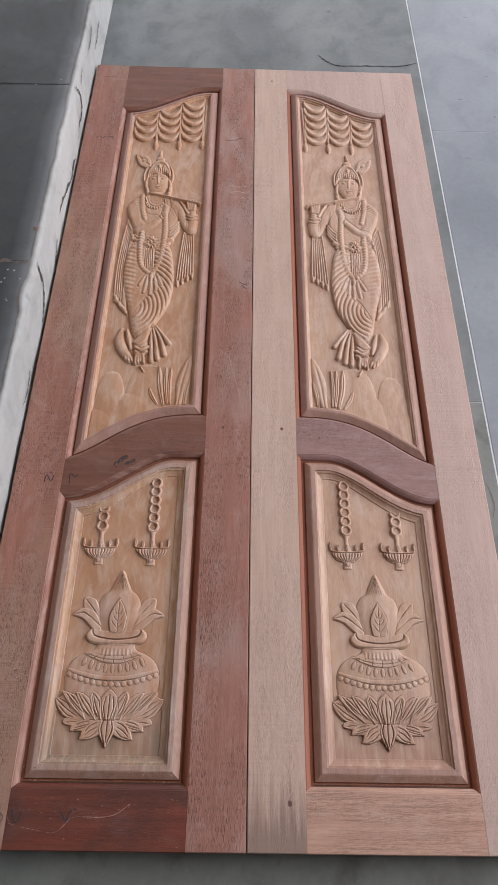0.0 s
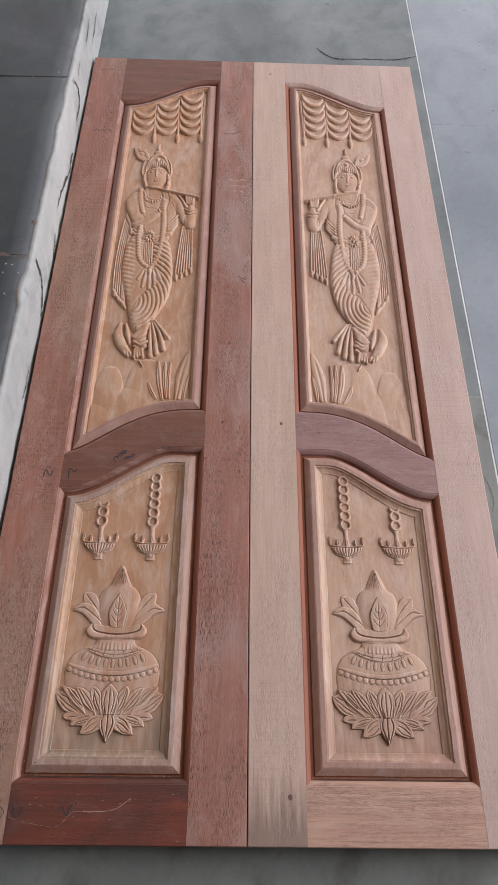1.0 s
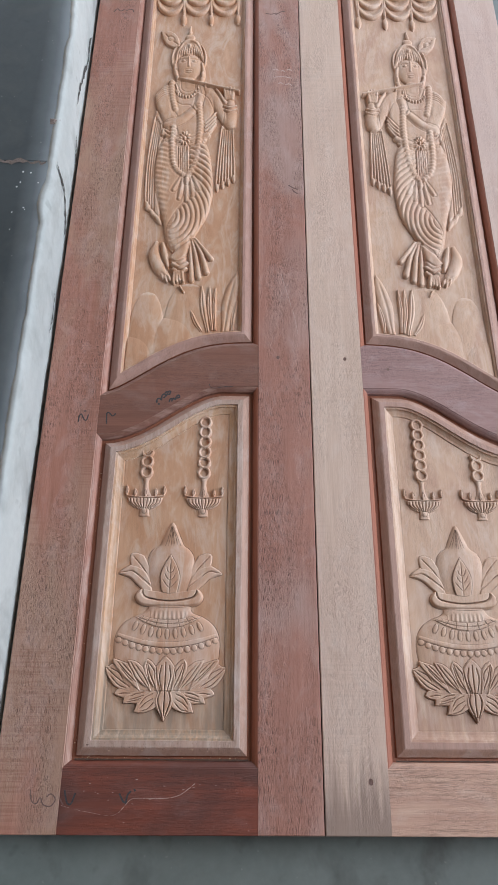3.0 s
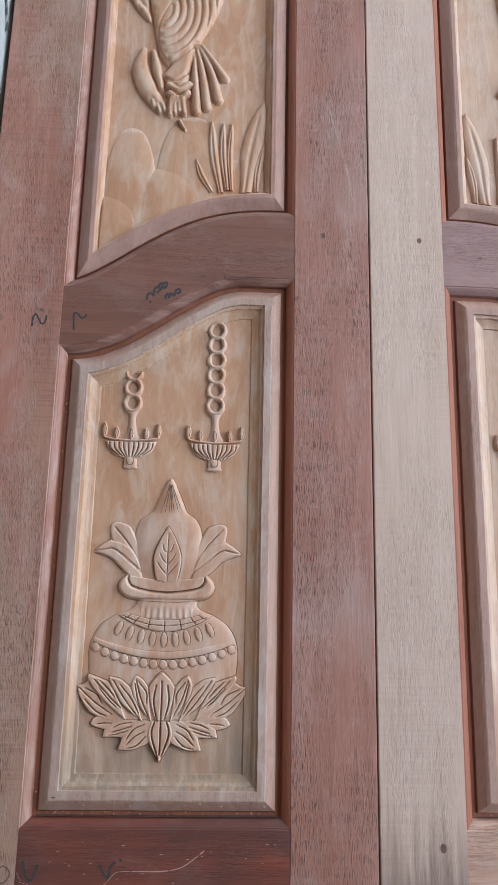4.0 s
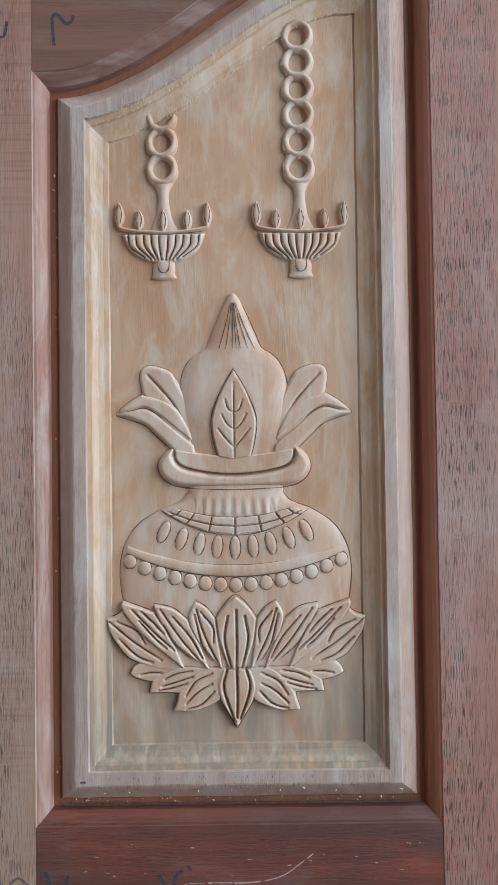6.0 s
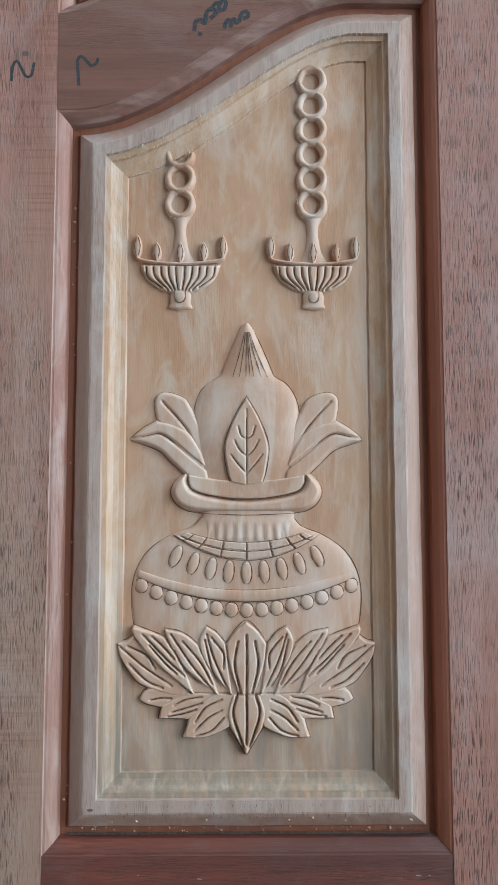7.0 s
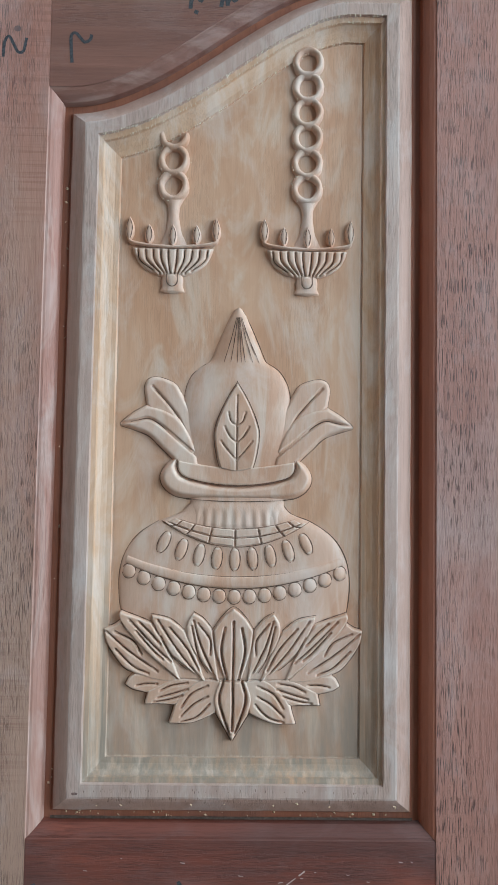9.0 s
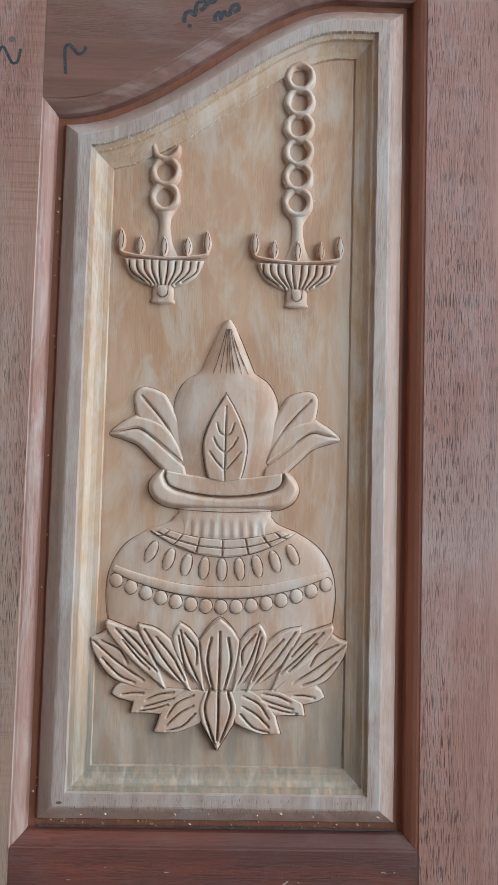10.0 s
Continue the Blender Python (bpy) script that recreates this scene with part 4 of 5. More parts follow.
        put([p, p + (12, 15), p + (22, 34)], (3, 4, 3), 8.2)
    # belt, bow and medallion
    put([(-63, 1361), (-17, 1341), (32, 1361)], 7.5, 8.5)
    for q in (-1, 1):
        put([(-52, 1364), np.array((-52, 1364)) + (q * 12, 9), np.array((-52, 1364)) + (q * 14, -6)], 4.2, 9)
    # pleats below the medallion, fan of the sash
    for k in range(5):
        p, q = np.array((-27, 1326)) + (4.4 * k, 0), np.array((-24, 1246)) + (4.6 * k, 0)
        put([p, q], 2.6, 9.0, 2.0)
    for p, q in (((-20, 1236), (-35, 1201)), ((-16, 1233), (-22, 1177)), ((-8, 1231), (-6, 1171)), ((-0, 1235), (7, 1185)), ((5, 1240), (20, 1203))):
        put([p, q], (3.5, 5.5, 5.0), (8.5, 9.5))
    # arms: one folded across the chest, the other raised to the flute
    area([[(-55, 1514), (-77, 1505), (-91, 1480)], [(-91, 1480), (-85, 1445), (-69, 1403), (-54, 1380)], [(-54, 1380), (-37, 1385), (-32, 1404)], [(-32, 1404), (-48, 1442), (-48, 1486), (-55, 1514)]], 8.6, 10)
    for k in range(5):
        p = np.array((-88, 1484)) + (1.0 * k, -6 * k)
        cut([p, p + (13, 16), p + (26, 22)], 1.4, 1.6)
    put([(-55, 1388), (-27, 1404), (-3, 1431), (7, 1445)], (13, 12, 10), (9.5, 10.5, 10.5))
    put([(8, 1449), (13, 1480), (16, 1509)], (9, 10, 8), (10, 9.5))
    for k in range(3):
        p = np.array((8, 1502)) + (7.0 * k, 0)
        put([p, p + (2, 18)], 3.4, 11.5)
    put([(-1, 1444), (6, 1433), (13, 1435)], 3.2, 12.5)
    put([(31, 1497), (48, 1474), (63, 1428), (78, 1393)], (15, 15, 13, 11), (7.5, 8.0, 8))
    put([(82, 1397), (84, 1428), (81, 1464)], (15, 14.5, 10), (9.5, 10, 9.5))
    put([(67, 1447), (81, 1442), (95, 1448)], 3.2, 11.5)
    put([(69, 1436), (81, 1430), (97, 1437)], 2.6, 11.2)
    put([(70, 1459), (59, 1482), (49, 1500)], (6, 5, 3.8), 9.5)
    for k in range(4):
        p, q = np.array((72, 1471)) + (4.5 * k, 0), np.array((67, 1505)) + (7.0 * k, 4 - 3 * abs(k - 1.5))
        put([p, q], (5, 3.8), 10.5)
    # collar and beads
    put([(-45, 1514), (-34, 1486), (-12, 1477), (6, 1488)], 2.4, 9.6)
    for k in range(9):
        a = radians(200 + 140 * k / 8)
        p = np.array((-20, 1501)) + (23 * math.cos(a), 27 * math.sin(a))
        ball(p[0], p[1], 2.7, 5.0, 10.2)
    cut([(-42, 1462), (-29, 1451), (-11, 1450), (5, 1437)], 1.6, 1.6)
    # garland of small rounds
    for line in ([(-54, 1522), (-51, 1476), (-42, 1435)], [(-44, 1381), (-44, 1323), (-38, 1274), (-23, 1248), (-7, 1240)], [(11, 1453), (15, 1391), (13, 1325), (6, 1269), (-7, 1240)]):
        c = spline(line, max(4, int(math.dist(line[0], line[-1]) / 8.6)))
        for p in c:
            ball(p[0], p[1], 8.4, 8.4, 10.6, 0, 0.5)
    p = (-8, 1228)
    ball(p[0], p[1], 6.5, 12, 11.5)
    p = np.array((-17, 1348))
    for k in range(10):
        a = radians(36 * k)
        ball(p[0] + 8.5 * math.cos(a), p[1] + 15 * math.sin(a), 2.8, 7.0, 11.0, 36 * k - 90, 0.6)
    ball(p[0], p[1], 4.2, 6.5, 12.2)
    # neck, rim of hair behind the head, plain face, fringe under a low cap, knot
    put([(-16, 1507), (-18, 1540)], 15, 7.5)
    ball(*(-18, 1604), 42, 66, 4.6)
    hub = np.array((-18, 1604))
    put([hub + (39 * math.cos(a), 62 * math.sin(a)) for a in np.linspace(-0.55, math.pi + 0.55, 15)], 3.2, 5.8, 1.2)
    for line in ([(-49, 1588), (-47, 1559), (-39, 1527)], [(13, 1587), (17, 1554), (13, 1513), (17, 1489)]):
        put(line, (4, 6, 5), 7.4)
    ball(*(-17, 1575), 29, 44, 9.8)
    area([[(-49, 1582), (-48, 1626), (-34, 1659), (-17, 1671), (2, 1659), (14, 1627), (19, 1579)], [(19, 1579), (9, 1606), (-6, 1618), (-20, 1609), (-34, 1612), (-43, 1603), (-49, 1582)]], 9.6, 11)
    for k in range(11):
        f = k / 10
        p = np.array((-46, 1592)) * (1 - f) + np.array((16, 1591)) * f + (0, 26 * math.sin(math.pi * f))
        q = np.array((-30, 1649)) * (1 - f) + np.array((-2, 1650)) * f + (0, 6 * math.sin(math.pi * f))
        cut([p, (p + q) / 2 + (5 * (f - 0.5), 2), q], 1.3, 2.8)
    ball(*(-17, 1639), 8, 13, 11.6)
    ball(*(-17, 1639), 3.6, 6, 12.8)
    put([(-18, 1604), (-16, 1571)], (2.6, 4.2), (10.6, 12.2), 0.6)
    for q in (-1, 1):
        e = np.array((-17, 1590)) + (13 * q, 0)
        cut([e + (-7, 7), e + (0, 10), e + (7, 7)], 1.5, 1.8)
        ball(e[0], e[1], 5.4, 4.6, 10.4, 0, 1.8)
    for v in ((-16, 1558), (-16, 1552)):
        put([np.array(v) + (-6.5, 1.2), v, np.array(v) + (6.5, 1.2)], (1.4, 2.4, 1.4), 10.4, 0.9)
    for p in ((-46, 1553), (16, 1549)):
        ball(p[0], p[1], 4.6, 9, 9.4)
    ball(*(-18, 1676), 12, 12, 6.0)
    put([(-19, 1691), (-17, 1713)], (5.5, 1.6), 6.5)
    # feather
    area([[(-40, 1640), (-60, 1639), (-78, 1657), (-89, 1694)], [(-89, 1694), (-63, 1693), (-46, 1674), (-40, 1640)]], 6.4, 3)
    cut([(-46, 1648), (-62, 1665), (-76, 1681)], 1.6, 2.8)
    ball(*(-63, 1667), 6, 9, 7.4, 40, 2.2)
    # flute
    put([(-37, 1531), (100, 1494)], 3.2, 12.8, 2.4)
    return leaf.part("carved_figure", k_.grid(), wood_, panel, "standing carved figure with flute, garland and pleated cloth")


def carve_ground(leaf, panel, wood_):
    def clear(P):
        """Keeps the hills inside the border of the panel."""
        P[:, :, 0] = np.clip(P[:, :, 0], OUT + 38, INN - 38)
        P[:, :, 1] = np.maximum(P[:, :, 1], UPPER[0](P[:, :, 0]) + 40)
        return P
    hills = ((66, 905, 48, 60, 1.6), (8, 968, 48, 150, 3.2), (-72, 946, 36, 160, 4.0), (-20, 890, 48, 110, 5.0), (-92, 846, 40, 90, 6.2))
    for u, top, ru, deep, rise in hills:
        c = strip([(u, top - deep), (u, top)], lambda s: ru * np.sqrt(np.clip(1 - s ** 3.2, 0, 1)), lambda S, T: rise * dome(T, 0.4) * np.clip(1 - S ** 5, 0, 1) ** 0.7, 26, 20)
        leaf.part("carved_hill", one(clear(c)), wood_, panel, "low rounded hill carved in relief")
    for base, tip, half in (((36, 852), (14, 900), 6), ((48, 852), (33, 960), 7.5), ((56, 856), (49, 958), 6), ((62, 856), (61, 958), 5), ((80, 852), (103, 992), 15), ((94, 852), (104, 925), 6)):
        mid = ((base[0] + tip[0]) / 2 - 3, (base[1] + tip[1]) / 2)
        c = strip([base, mid, tip], lambda s: half * (0.55 + 0.45 * smooth(s / 0.5)) * np.clip(1 - s ** 4, 0, 1) ** 0.7, lambda S, T: 5.4 * dome(T, 0.4) - 2.4 * groove(T, -0.1, 0.16) * smooth((0.9 - S) / 0.2), 24, 20)
        leaf.part("reed_blade", one(clear(c)), wood_, panel, "pointed reed blade carved in relief")
    leaf.part("carved_notch", one(tube([(-12, 960), (-1, 940)], 2.4, 4.6, 8, 6, 2.0)), wood_, panel)


# ---- pencil and chalk marks ----
def stroke(leaf, parent, pts, half, material, name="pencil_mark", h=0.12, label=""):
    P = strip(pts, half, lambda S, T: 0 * S, 3 * len(pts) + 6, 2)
    # rising a hair along its length, so that it crosses over itself and its neighbours
    P[:, :, 2] = h + 0.002 * (abs(pts[0][0]) % 17) + 0.03 * np.linspace(0, 1, P.shape[0])[:, None]
    return leaf.part(name, one(P), material, parent, label)


def door_leaf(side, woods, label):
    thing = tagged(new("door_leaf"), label, "door", "pair of carved door leaves")
    thing.location = (-0.242 * side, 0, 0)
    leaf = Leaf(side, thing)
    parts = {}
    # left leaf: lit moulding stays pale, shaded one is given the deeper red
    parts["outer"] = stile(leaf, False, woods["outer"], woods["outer_label"], WORN_RED if side > 0 else MOULD_RED)
    parts["inner"] = stile(leaf, True, woods["inner"], woods["inner_label"], MOULD_RED)
    parts["base"] = rail(leaf, "bottom_rail", level(0), LOWER[0], None, LOWER, woods["base"], woods["base_label"])
    parts["mid"] = rail(leaf, "middle_rail", LOWER[1], UPPER[0], LOWER, UPPER, woods["mid"], woods["mid_label"], woods["mould"])
    parts["top"] = rail(leaf, "top_rail", UPPER[1], level(HIGH), UPPER, None, woods["top"], woods["top_label"])
    parts["low"] = raised_panel(leaf, "lower_panel", LOWER, LOW_PROFILE, woods["panel"], BEVEL_WOOD, woods["border"], woods["slope"], "raised lower panel with a stepped border")
    parts["up"] = raised_panel(leaf, "upper_panel", UPPER, UP_PROFILE, woods["panel"], woods["border_up"], woods["border_up"], woods["panel"], "tall raised upper panel with a wavy top")
    carve_pot(leaf, parts["low"], woods["carving"])
    hanging_lamp(leaf, parts["low"], woods["carving"], -50.2, 552.0, 19.7, 2.35)
    hanging_lamp(leaf, parts["low"], woods["carving"], 50.6, 551.6, 19.7, 5.7)
    carve_curtain(leaf, parts["up"], woods["panel"])
    carve_figure(leaf, parts["up"], woods["panel"])
    carve_ground(leaf, parts["up"], woods["panel"])
    return leaf, parts


left_woods = dict(outer=RED_STILE, outer_label="reddish-brown outer stile", inner=ROSE_STILE, inner_label="rose-brown inner stile with dark pores",
                  base=BASE_RAIL, base_label="deep red bottom rail with dark stains", mid=DARK_RAIL, mid_label="dark red-brown wavy middle rail",
                  top=DARK_RAIL, top_label="dark red-brown top rail", panel=TAN_PANEL, carving=CARVED_TAN, border=BORDER_TAN, slope=SLOPE_TAN, mould=WORN_RAIL, border_up=BORDER_MAUVE)
right_woods = dict(outer=PINK_STILE, outer_label="pale pink-brown outer stile", inner=PALE_STILE, inner_label="pale cream-brown inner stile",
                   base=PALE_RAIL, base_label="pale pinkish bottom rail with streaky grain", mid=MAUVE_RAIL, mid_label="mauve-brown wavy middle rail",
                   top=PINK_STILE, top_label="pale pink-brown top rail", panel=ROSY_PANEL, carving=ROSY_PANEL, border=BORDER_ROSE, slope=ROSY_PANEL, mould=None, border_up=BORDER_ROSE)
leaf_l, parts_l = door_leaf(1, left_woods, "red-brown carved wooden door leaf lying on a stone floor")
leaf_r, parts_r = door_leaf(-1, right_woods, "pale pink-brown carved wooden door leaf lying beside a darker one")



def sawdust(leaf, panel, count, seed):
    """Crumbs and torn fibres left in the groove round the lower panel."""
    r = random.Random(seed)
    g = Grid()
    for k in range(count):
        a = r.random()
        if a < 0.6:
            u, v, h = r.uniform(OUT + 18, INN - 18), 88 + r.uniform(10.5, 15), -11.85
        elif a < 0.8:
            u, v, h = OUT + r.uniform(12, 15), r.uniform(100, 620), -11.85
        else:
            u, v, h = r.uniform(OUT + 26, INN - 26), 88 + r.uniform(22, 25), -2.2
        n, t, e = r.uniform(0.5, 1.5), r.uniform(0, 3.1), r.uniform(0.3, 0.9)
        c, d = math.cos(t) * n, math.sin(t) * n
        g.add([(u - c, v - d, h), (u + d * e, v - c * e, h), (u + c, v + d, h + 0.2), (u - d * e, v + c * e, h), (u, v, h + 0.9 * n)], [(0, 1, 4), (1, 2, 4), (2, 3, 4), (3, 0, 4)])
    ob = leaf.part("sawdust", g, CRUMB, panel, smooth=False)
    tagged(ob, "pale crumbs of sawdust left in the groove", kind="stuff")


def torn_grain(leaf, panel, count, seed):
    """Short torn fibres across the bottom border of the lower panel."""
    r = random.Random(seed)
    g = Grid()
    for k in range(count):
        u, v, n, w = r.uniform(OUT + 40, INN - 40), 88 + r.choice((26.5, 27.5, 33.5)) + r.uniform(-1, 1), r.uniform(0.4, 1.5), r.uniform(0.08, 0.2)
        g.add([(u - w, v - n, -0.78), (u + w, v - n * 0.7, -0.78), (u + w * 0.4, v + n, -0.78), (u - w, v + n * 0.6, -0.78)], [(0, 1, 2, 3)])
    tagged(leaf.part("torn_grain", g, SCORED, panel, smooth=False), "short torn fibres in the border of the panel", kind="stuff")


def frayed_fibres(leaf, panel, seed):
    """Pale fibres standing up round the chain rings and along the curved top of the lower panel."""
    r = random.Random(seed)
    g = Grid()

    def sliver(a, b, w):
        d = np.array((b[1] - a[1], a[0] - b[0], 0.0))
        d = d / (np.hypot(d[0], d[1]) + 1e-6) * w
        a, b = np.array(a), np.array(b)
        g.add([tuple(a - d), tuple(a + d), tuple((a + b) / 2 + d * 0.8 + (0, 0, 0.25)), tuple(b)], [(0, 1, 2), (0, 2, 3)])
    for u0, rings in ((-50.2, 2), (50.6, 6)):
        for k in range(rings):
            for _ in range(34):
                a, out = r.uniform(0, 2 * math.pi), r.uniform(10.6, 12.2)
                b, n = a + r.uniform(-0.12, 0.12), r.uniform(0.5, 1.7)
                v0 = 552 + 19.7 * (k + 0.5)
                sliver((u0 - 0.6 + out * math.sin(a), v0 - out * 1.06 * math.cos(a), FIELD + 3.6), (u0 - 0.6 + (out + n) * math.sin(b), v0 - (out + n) * 1.06 * math.cos(b), FIELD + r.uniform(2.4, 4.2)), r.uniform(0.08, 0.2))
    for d, h, count, reach in ((37.4, -0.8, 150, 3.4), (41.0, -4.2, 130, 2.6), (52.4, -11.2, 170, 2.6)):
        hi = ring(LOWER, d)[1]
        for _ in range(count):
            u, v = hi[r.randint(3, SAMPLES - 4)] + (r.uniform(-0.5, 0.5), r.uniform(-0.3, 0.3))
            n = r.uniform(0.35, 1.0) * reach
            sliver((u, v, h + 0.1), (u + r.uniform(-0.3, 0.6) * n, v - n, h - 0.35 * n + 0.4), r.uniform(0.07, 0.17))
    tagged(leaf.part("frayed_fibre", g, FIBRE, panel, smooth=False), "pale frayed wood fibres along cut edges", kind="stuff")


def groove_shade(leaf, panel, half, seed):
    """Dark strip painted in for the shade of the groove below the lower panel."""
    r = random.Random(seed)
    u = np.linspace(OUT + 15, INN - 15, 70)
    w = np.array([half * r.uniform(0.85, 1.12) for _ in u])
    P = np.array([np.column_stack([u, 88 + 11.4 + q * w, np.full_like(u, -9.35)]) for q in (-1, 1)])
    tagged(leaf.part("groove_shade", one(P), GROOVE_SHADE, panel, smooth=False), "dark strip for the shade in the groove", kind="stuff")


GROOVE_SHADE = flat_mark("groove_shade", (0.05, 0.027, 0.017))
groove_shade(leaf_l, parts_l["low"], 1.0, 5)
groove_shade(leaf_r, parts_r["low"], 0.9, 6)
torn_grain(leaf_l, parts_l["low"], 110, 8)
frayed_fibres(leaf_l, parts_l["low"], 11)
sawdust(leaf_l, parts_l["low"], 55, 3)
sawdust(leaf_r, parts_r["low"], 25, 4)

# marks left by the joiner: strokes of pencil, chalk scratches, filled knots
stroke(leaf_l, parts_l["outer"], [(-178, 652), (-177, 664), (-174, 668), (-171, 663), (-167, 656), (-163, 657), (-161, 667)], 1.1, PENCIL)
stroke(leaf_l, parts_l["mid"], [(-127, 649), (-128, 662), (-128, 670), (-125, 672), (-121, 668), (-118, 665), (-114, 667), (-113, 671)], 1.2, PENCIL, h=-0.2)
for pts in ([(-40, 693), (-39, 700), (-35, 702), (-32, 699), (-31, 704)], [(-32, 702), (-30, 709), (-26, 711), (-24, 707), (-28, 703)], [(-28, 709), (-23, 716), (-21, 711), (-25, 706)], [(-22, 709), (-20, 716), (-16, 717), (-17, 711), (-21, 710)], [(-17, 695), (-16, 700), (-13, 702), (-12, 696)], [(-12, 698), (-10, 703), (-7, 700), (-5, 703)], [(-6, 700), (-4, 707), (0, 709), (1, 705), (-3, 703)], [(-37, 691), (-34, 690)]):
    stroke(leaf_l, parts_l["mid"], pts, 1.5, PENCIL, h=-0.2)
stroke(leaf_l, parts_l["mid"], [(55, 734), (57, 727), (66, 725), (82, 728), (98, 729)], 0.5, PENCIL, h=-0.2)
for pts in ([(-204, 1747), (-196, 1758), (-188, 1750), (-178, 1757)], [(-176, 1750), (-168, 1756), (-158, 1755), (-157, 1747)]):
    stroke(leaf_l, parts_l["outer"], pts, 1.5, FAINT_PENCIL)
for pts in ([(162, 1754), (176, 1752), (188, 1756)], [(186, 1750), (198, 1760), (210, 1764)], [(209, 1214), (218, 1207), (228, 1203)], [(216, 1203), (222, 1195), (228, 1192)]):
    stroke(leaf_l, parts_l["inner"], pts, 1.5, FAINT_PENCIL)
for pts in ([(-187, 59), (-183, 44), (-176, 40), (-171, 48), (-166, 39), (-155, 37), (-149, 46), (-156, 53), (-162, 49)], [(-142, 47), (-140, 43), (-137, 39)]):
    stroke(leaf_l, parts_l["outer"], pts, 0.9, FAINT_PENCIL)
for pts in ([(-213, 2036), (-205, 2042), (-198, 2037)], [(-194, 2038), (-186, 2044), (-180, 2040)]):
    stroke(leaf_l, parts_l["outer"], pts, 1.5, FAINT_PENCIL)
for pts in ([(-104, 2062), (-92, 2074), (-80, 2066)], [(-80, 2066), (-66, 2078), (-44, 2066)]):
    stroke(leaf_l, parts_l["top"], pts, 1.4, FAINT_PENCIL, h=-0.2)
for pts in ([(-137, 58), (-132, 42), (-126, 40), (-121, 54)], [(-57, 54), (-51, 44), (-47, 42)], [(-47, 40), (-45, 52), (-40, 57)], [(-36, 60), (-34, 57)]):
    stroke(leaf_l, parts_l["base"], pts, 1.3, PENCIL, h=-0.2)
for pts, seed in (([(-140, 38), (-120, 33), (-97, 29), (-69, 25), (-56, 29)], 1), ([(-56, 29), (-46, 40), (-38, 47), (-18, 48)], 2), ([(-18, 48), (10, 48), (30, 52), (44, 61), (56, 70)], 3)):
    r_, line, k = random.Random(seed), spline(pts, 60), 0
    while k < 56:
        # the scratch skips where the chalk did not bite
        run = r_.randint(4, 24)
        stroke(leaf_l, parts_l["base"], line[k:min(k + run + 1, 60)][::2].tolist(), r_.uniform(0.2, 0.5) * (0.45 if seed == 1 else 1.0), CHALK, "chalk_scratch", -0.2)
        k += run + r_.randint(0, 6 if seed == 1 else 2)
for pts in ([(190, 985), (197, 955), (205, 925), (209, 905)], [(212, 898), (217, 870), (221, 844)]):
    stroke(leaf_l, parts_l["inner"], pts, 0.5, CHALK, "chalk_scratch")
for a, b, v in ((178, 192, 1560), (196, 206, 1556), (210, 222, 1560), (180, 222, 1536), (190, 202, 1516), (207, 222, 1513)):
    stroke(leaf_l, parts_l["inner"], [(a, v), ((a + b) / 2, v + 3), (b, v - 2)], 1.5, CHALK, "chalk_bar")
for k in range(26):
    r_ = random.Random(k)
    u_, v_ = r_.uniform(-140, 140), r_.uniform(6, 78)
    stroke(leaf_l, parts_l["base"], [(u_, v_), (u_ + r_.uniform(1, 3.5), v_ + r_.uniform(-0.4, 0.4))], r_.uniform(0.15, 0.35), CHALK, "wood_fleck", -0.22)


def knot(leaf, parent, u, v, ru, rv, h=0.1):
    P = disc(u, v, ru, rv, 0.0, 0, 0, 10, 10)
    P[:, :, 2] = h
    leaf.part("knot", one(P), KNOT, parent, "small dark knot or hole in the wood")


KNOT = wood("knot_wood", (0.22, 0.12, 0.095), (0.12, 0.06, 0.05), (0.16, 0.085, 0.07), cloudy=(60, 60))
knot(leaf_l, parts_l["outer"], -168, 674, 2.6, 2.4)
knot(leaf_l, parts_l["inner"], 182, 792, 3, 4)
# a small dark nail hole in the border, drawn as the same disc
knot(leaf_l, parts_l["low"], -110, 119, 2.2, 1.0, -0.75)
knot(leaf_r, parts_r["inner"], 172, 71, 3.5, 5)
knot(leaf_r, parts_r["inner"], 176, 791, 3, 4)
knot(leaf_r, parts_r["inner"], 190, 2040, 3, 3.5)
knot(leaf_r, parts_r["mid"], 96, 770, 2.5, 3, -0.2)

# ---- the floor: stone slabs, and a raised platform with a white cement riser along one side ----
STEP = 0.15
platform = tagged(new("platform"), "raised dark stone platform with a rough white cement riser", "platform", kind="structure")
floor = tagged(new("floor"), "grey-green stone slab floor with white cement joints", "floor", kind="structure")


def floor_part(name, verts, faces, material, label="", parent=None):
    me = bpy.data.meshes.new(name)
    me.from_pydata(verts, [], faces)
    me.materials.append(material)
    ob = new(name, me)
    ob.parent = parent or floor
    if label:
        tagged(ob, label)
    return ob


def slab(x0, x1, y0, y1, material, level_=0.0, parent=None):
    e = 0.0015
    loops = [(0.0, -0.03), (0.0, -e), (e * 0.35, -e * 0.35), (e, 0.0)]
    v = [(x, y, level_ + z) for d, z in loops for x, y in ((x0 + d, y0 + d), (x1 - d, y0 + d), (x1 - d, y1 - d), (x0 + d, y1 - d))]
    f = [(4 * k + i, 4 * k + (i + 1) % 4, 4 * k + 4 + (i + 1) % 4, 4 * k + 4 + i) for k in range(3) for i in range(4)] + [(12, 13, 14, 15)]
    return floor_part("stone_slab", v, f, material, parent=parent)


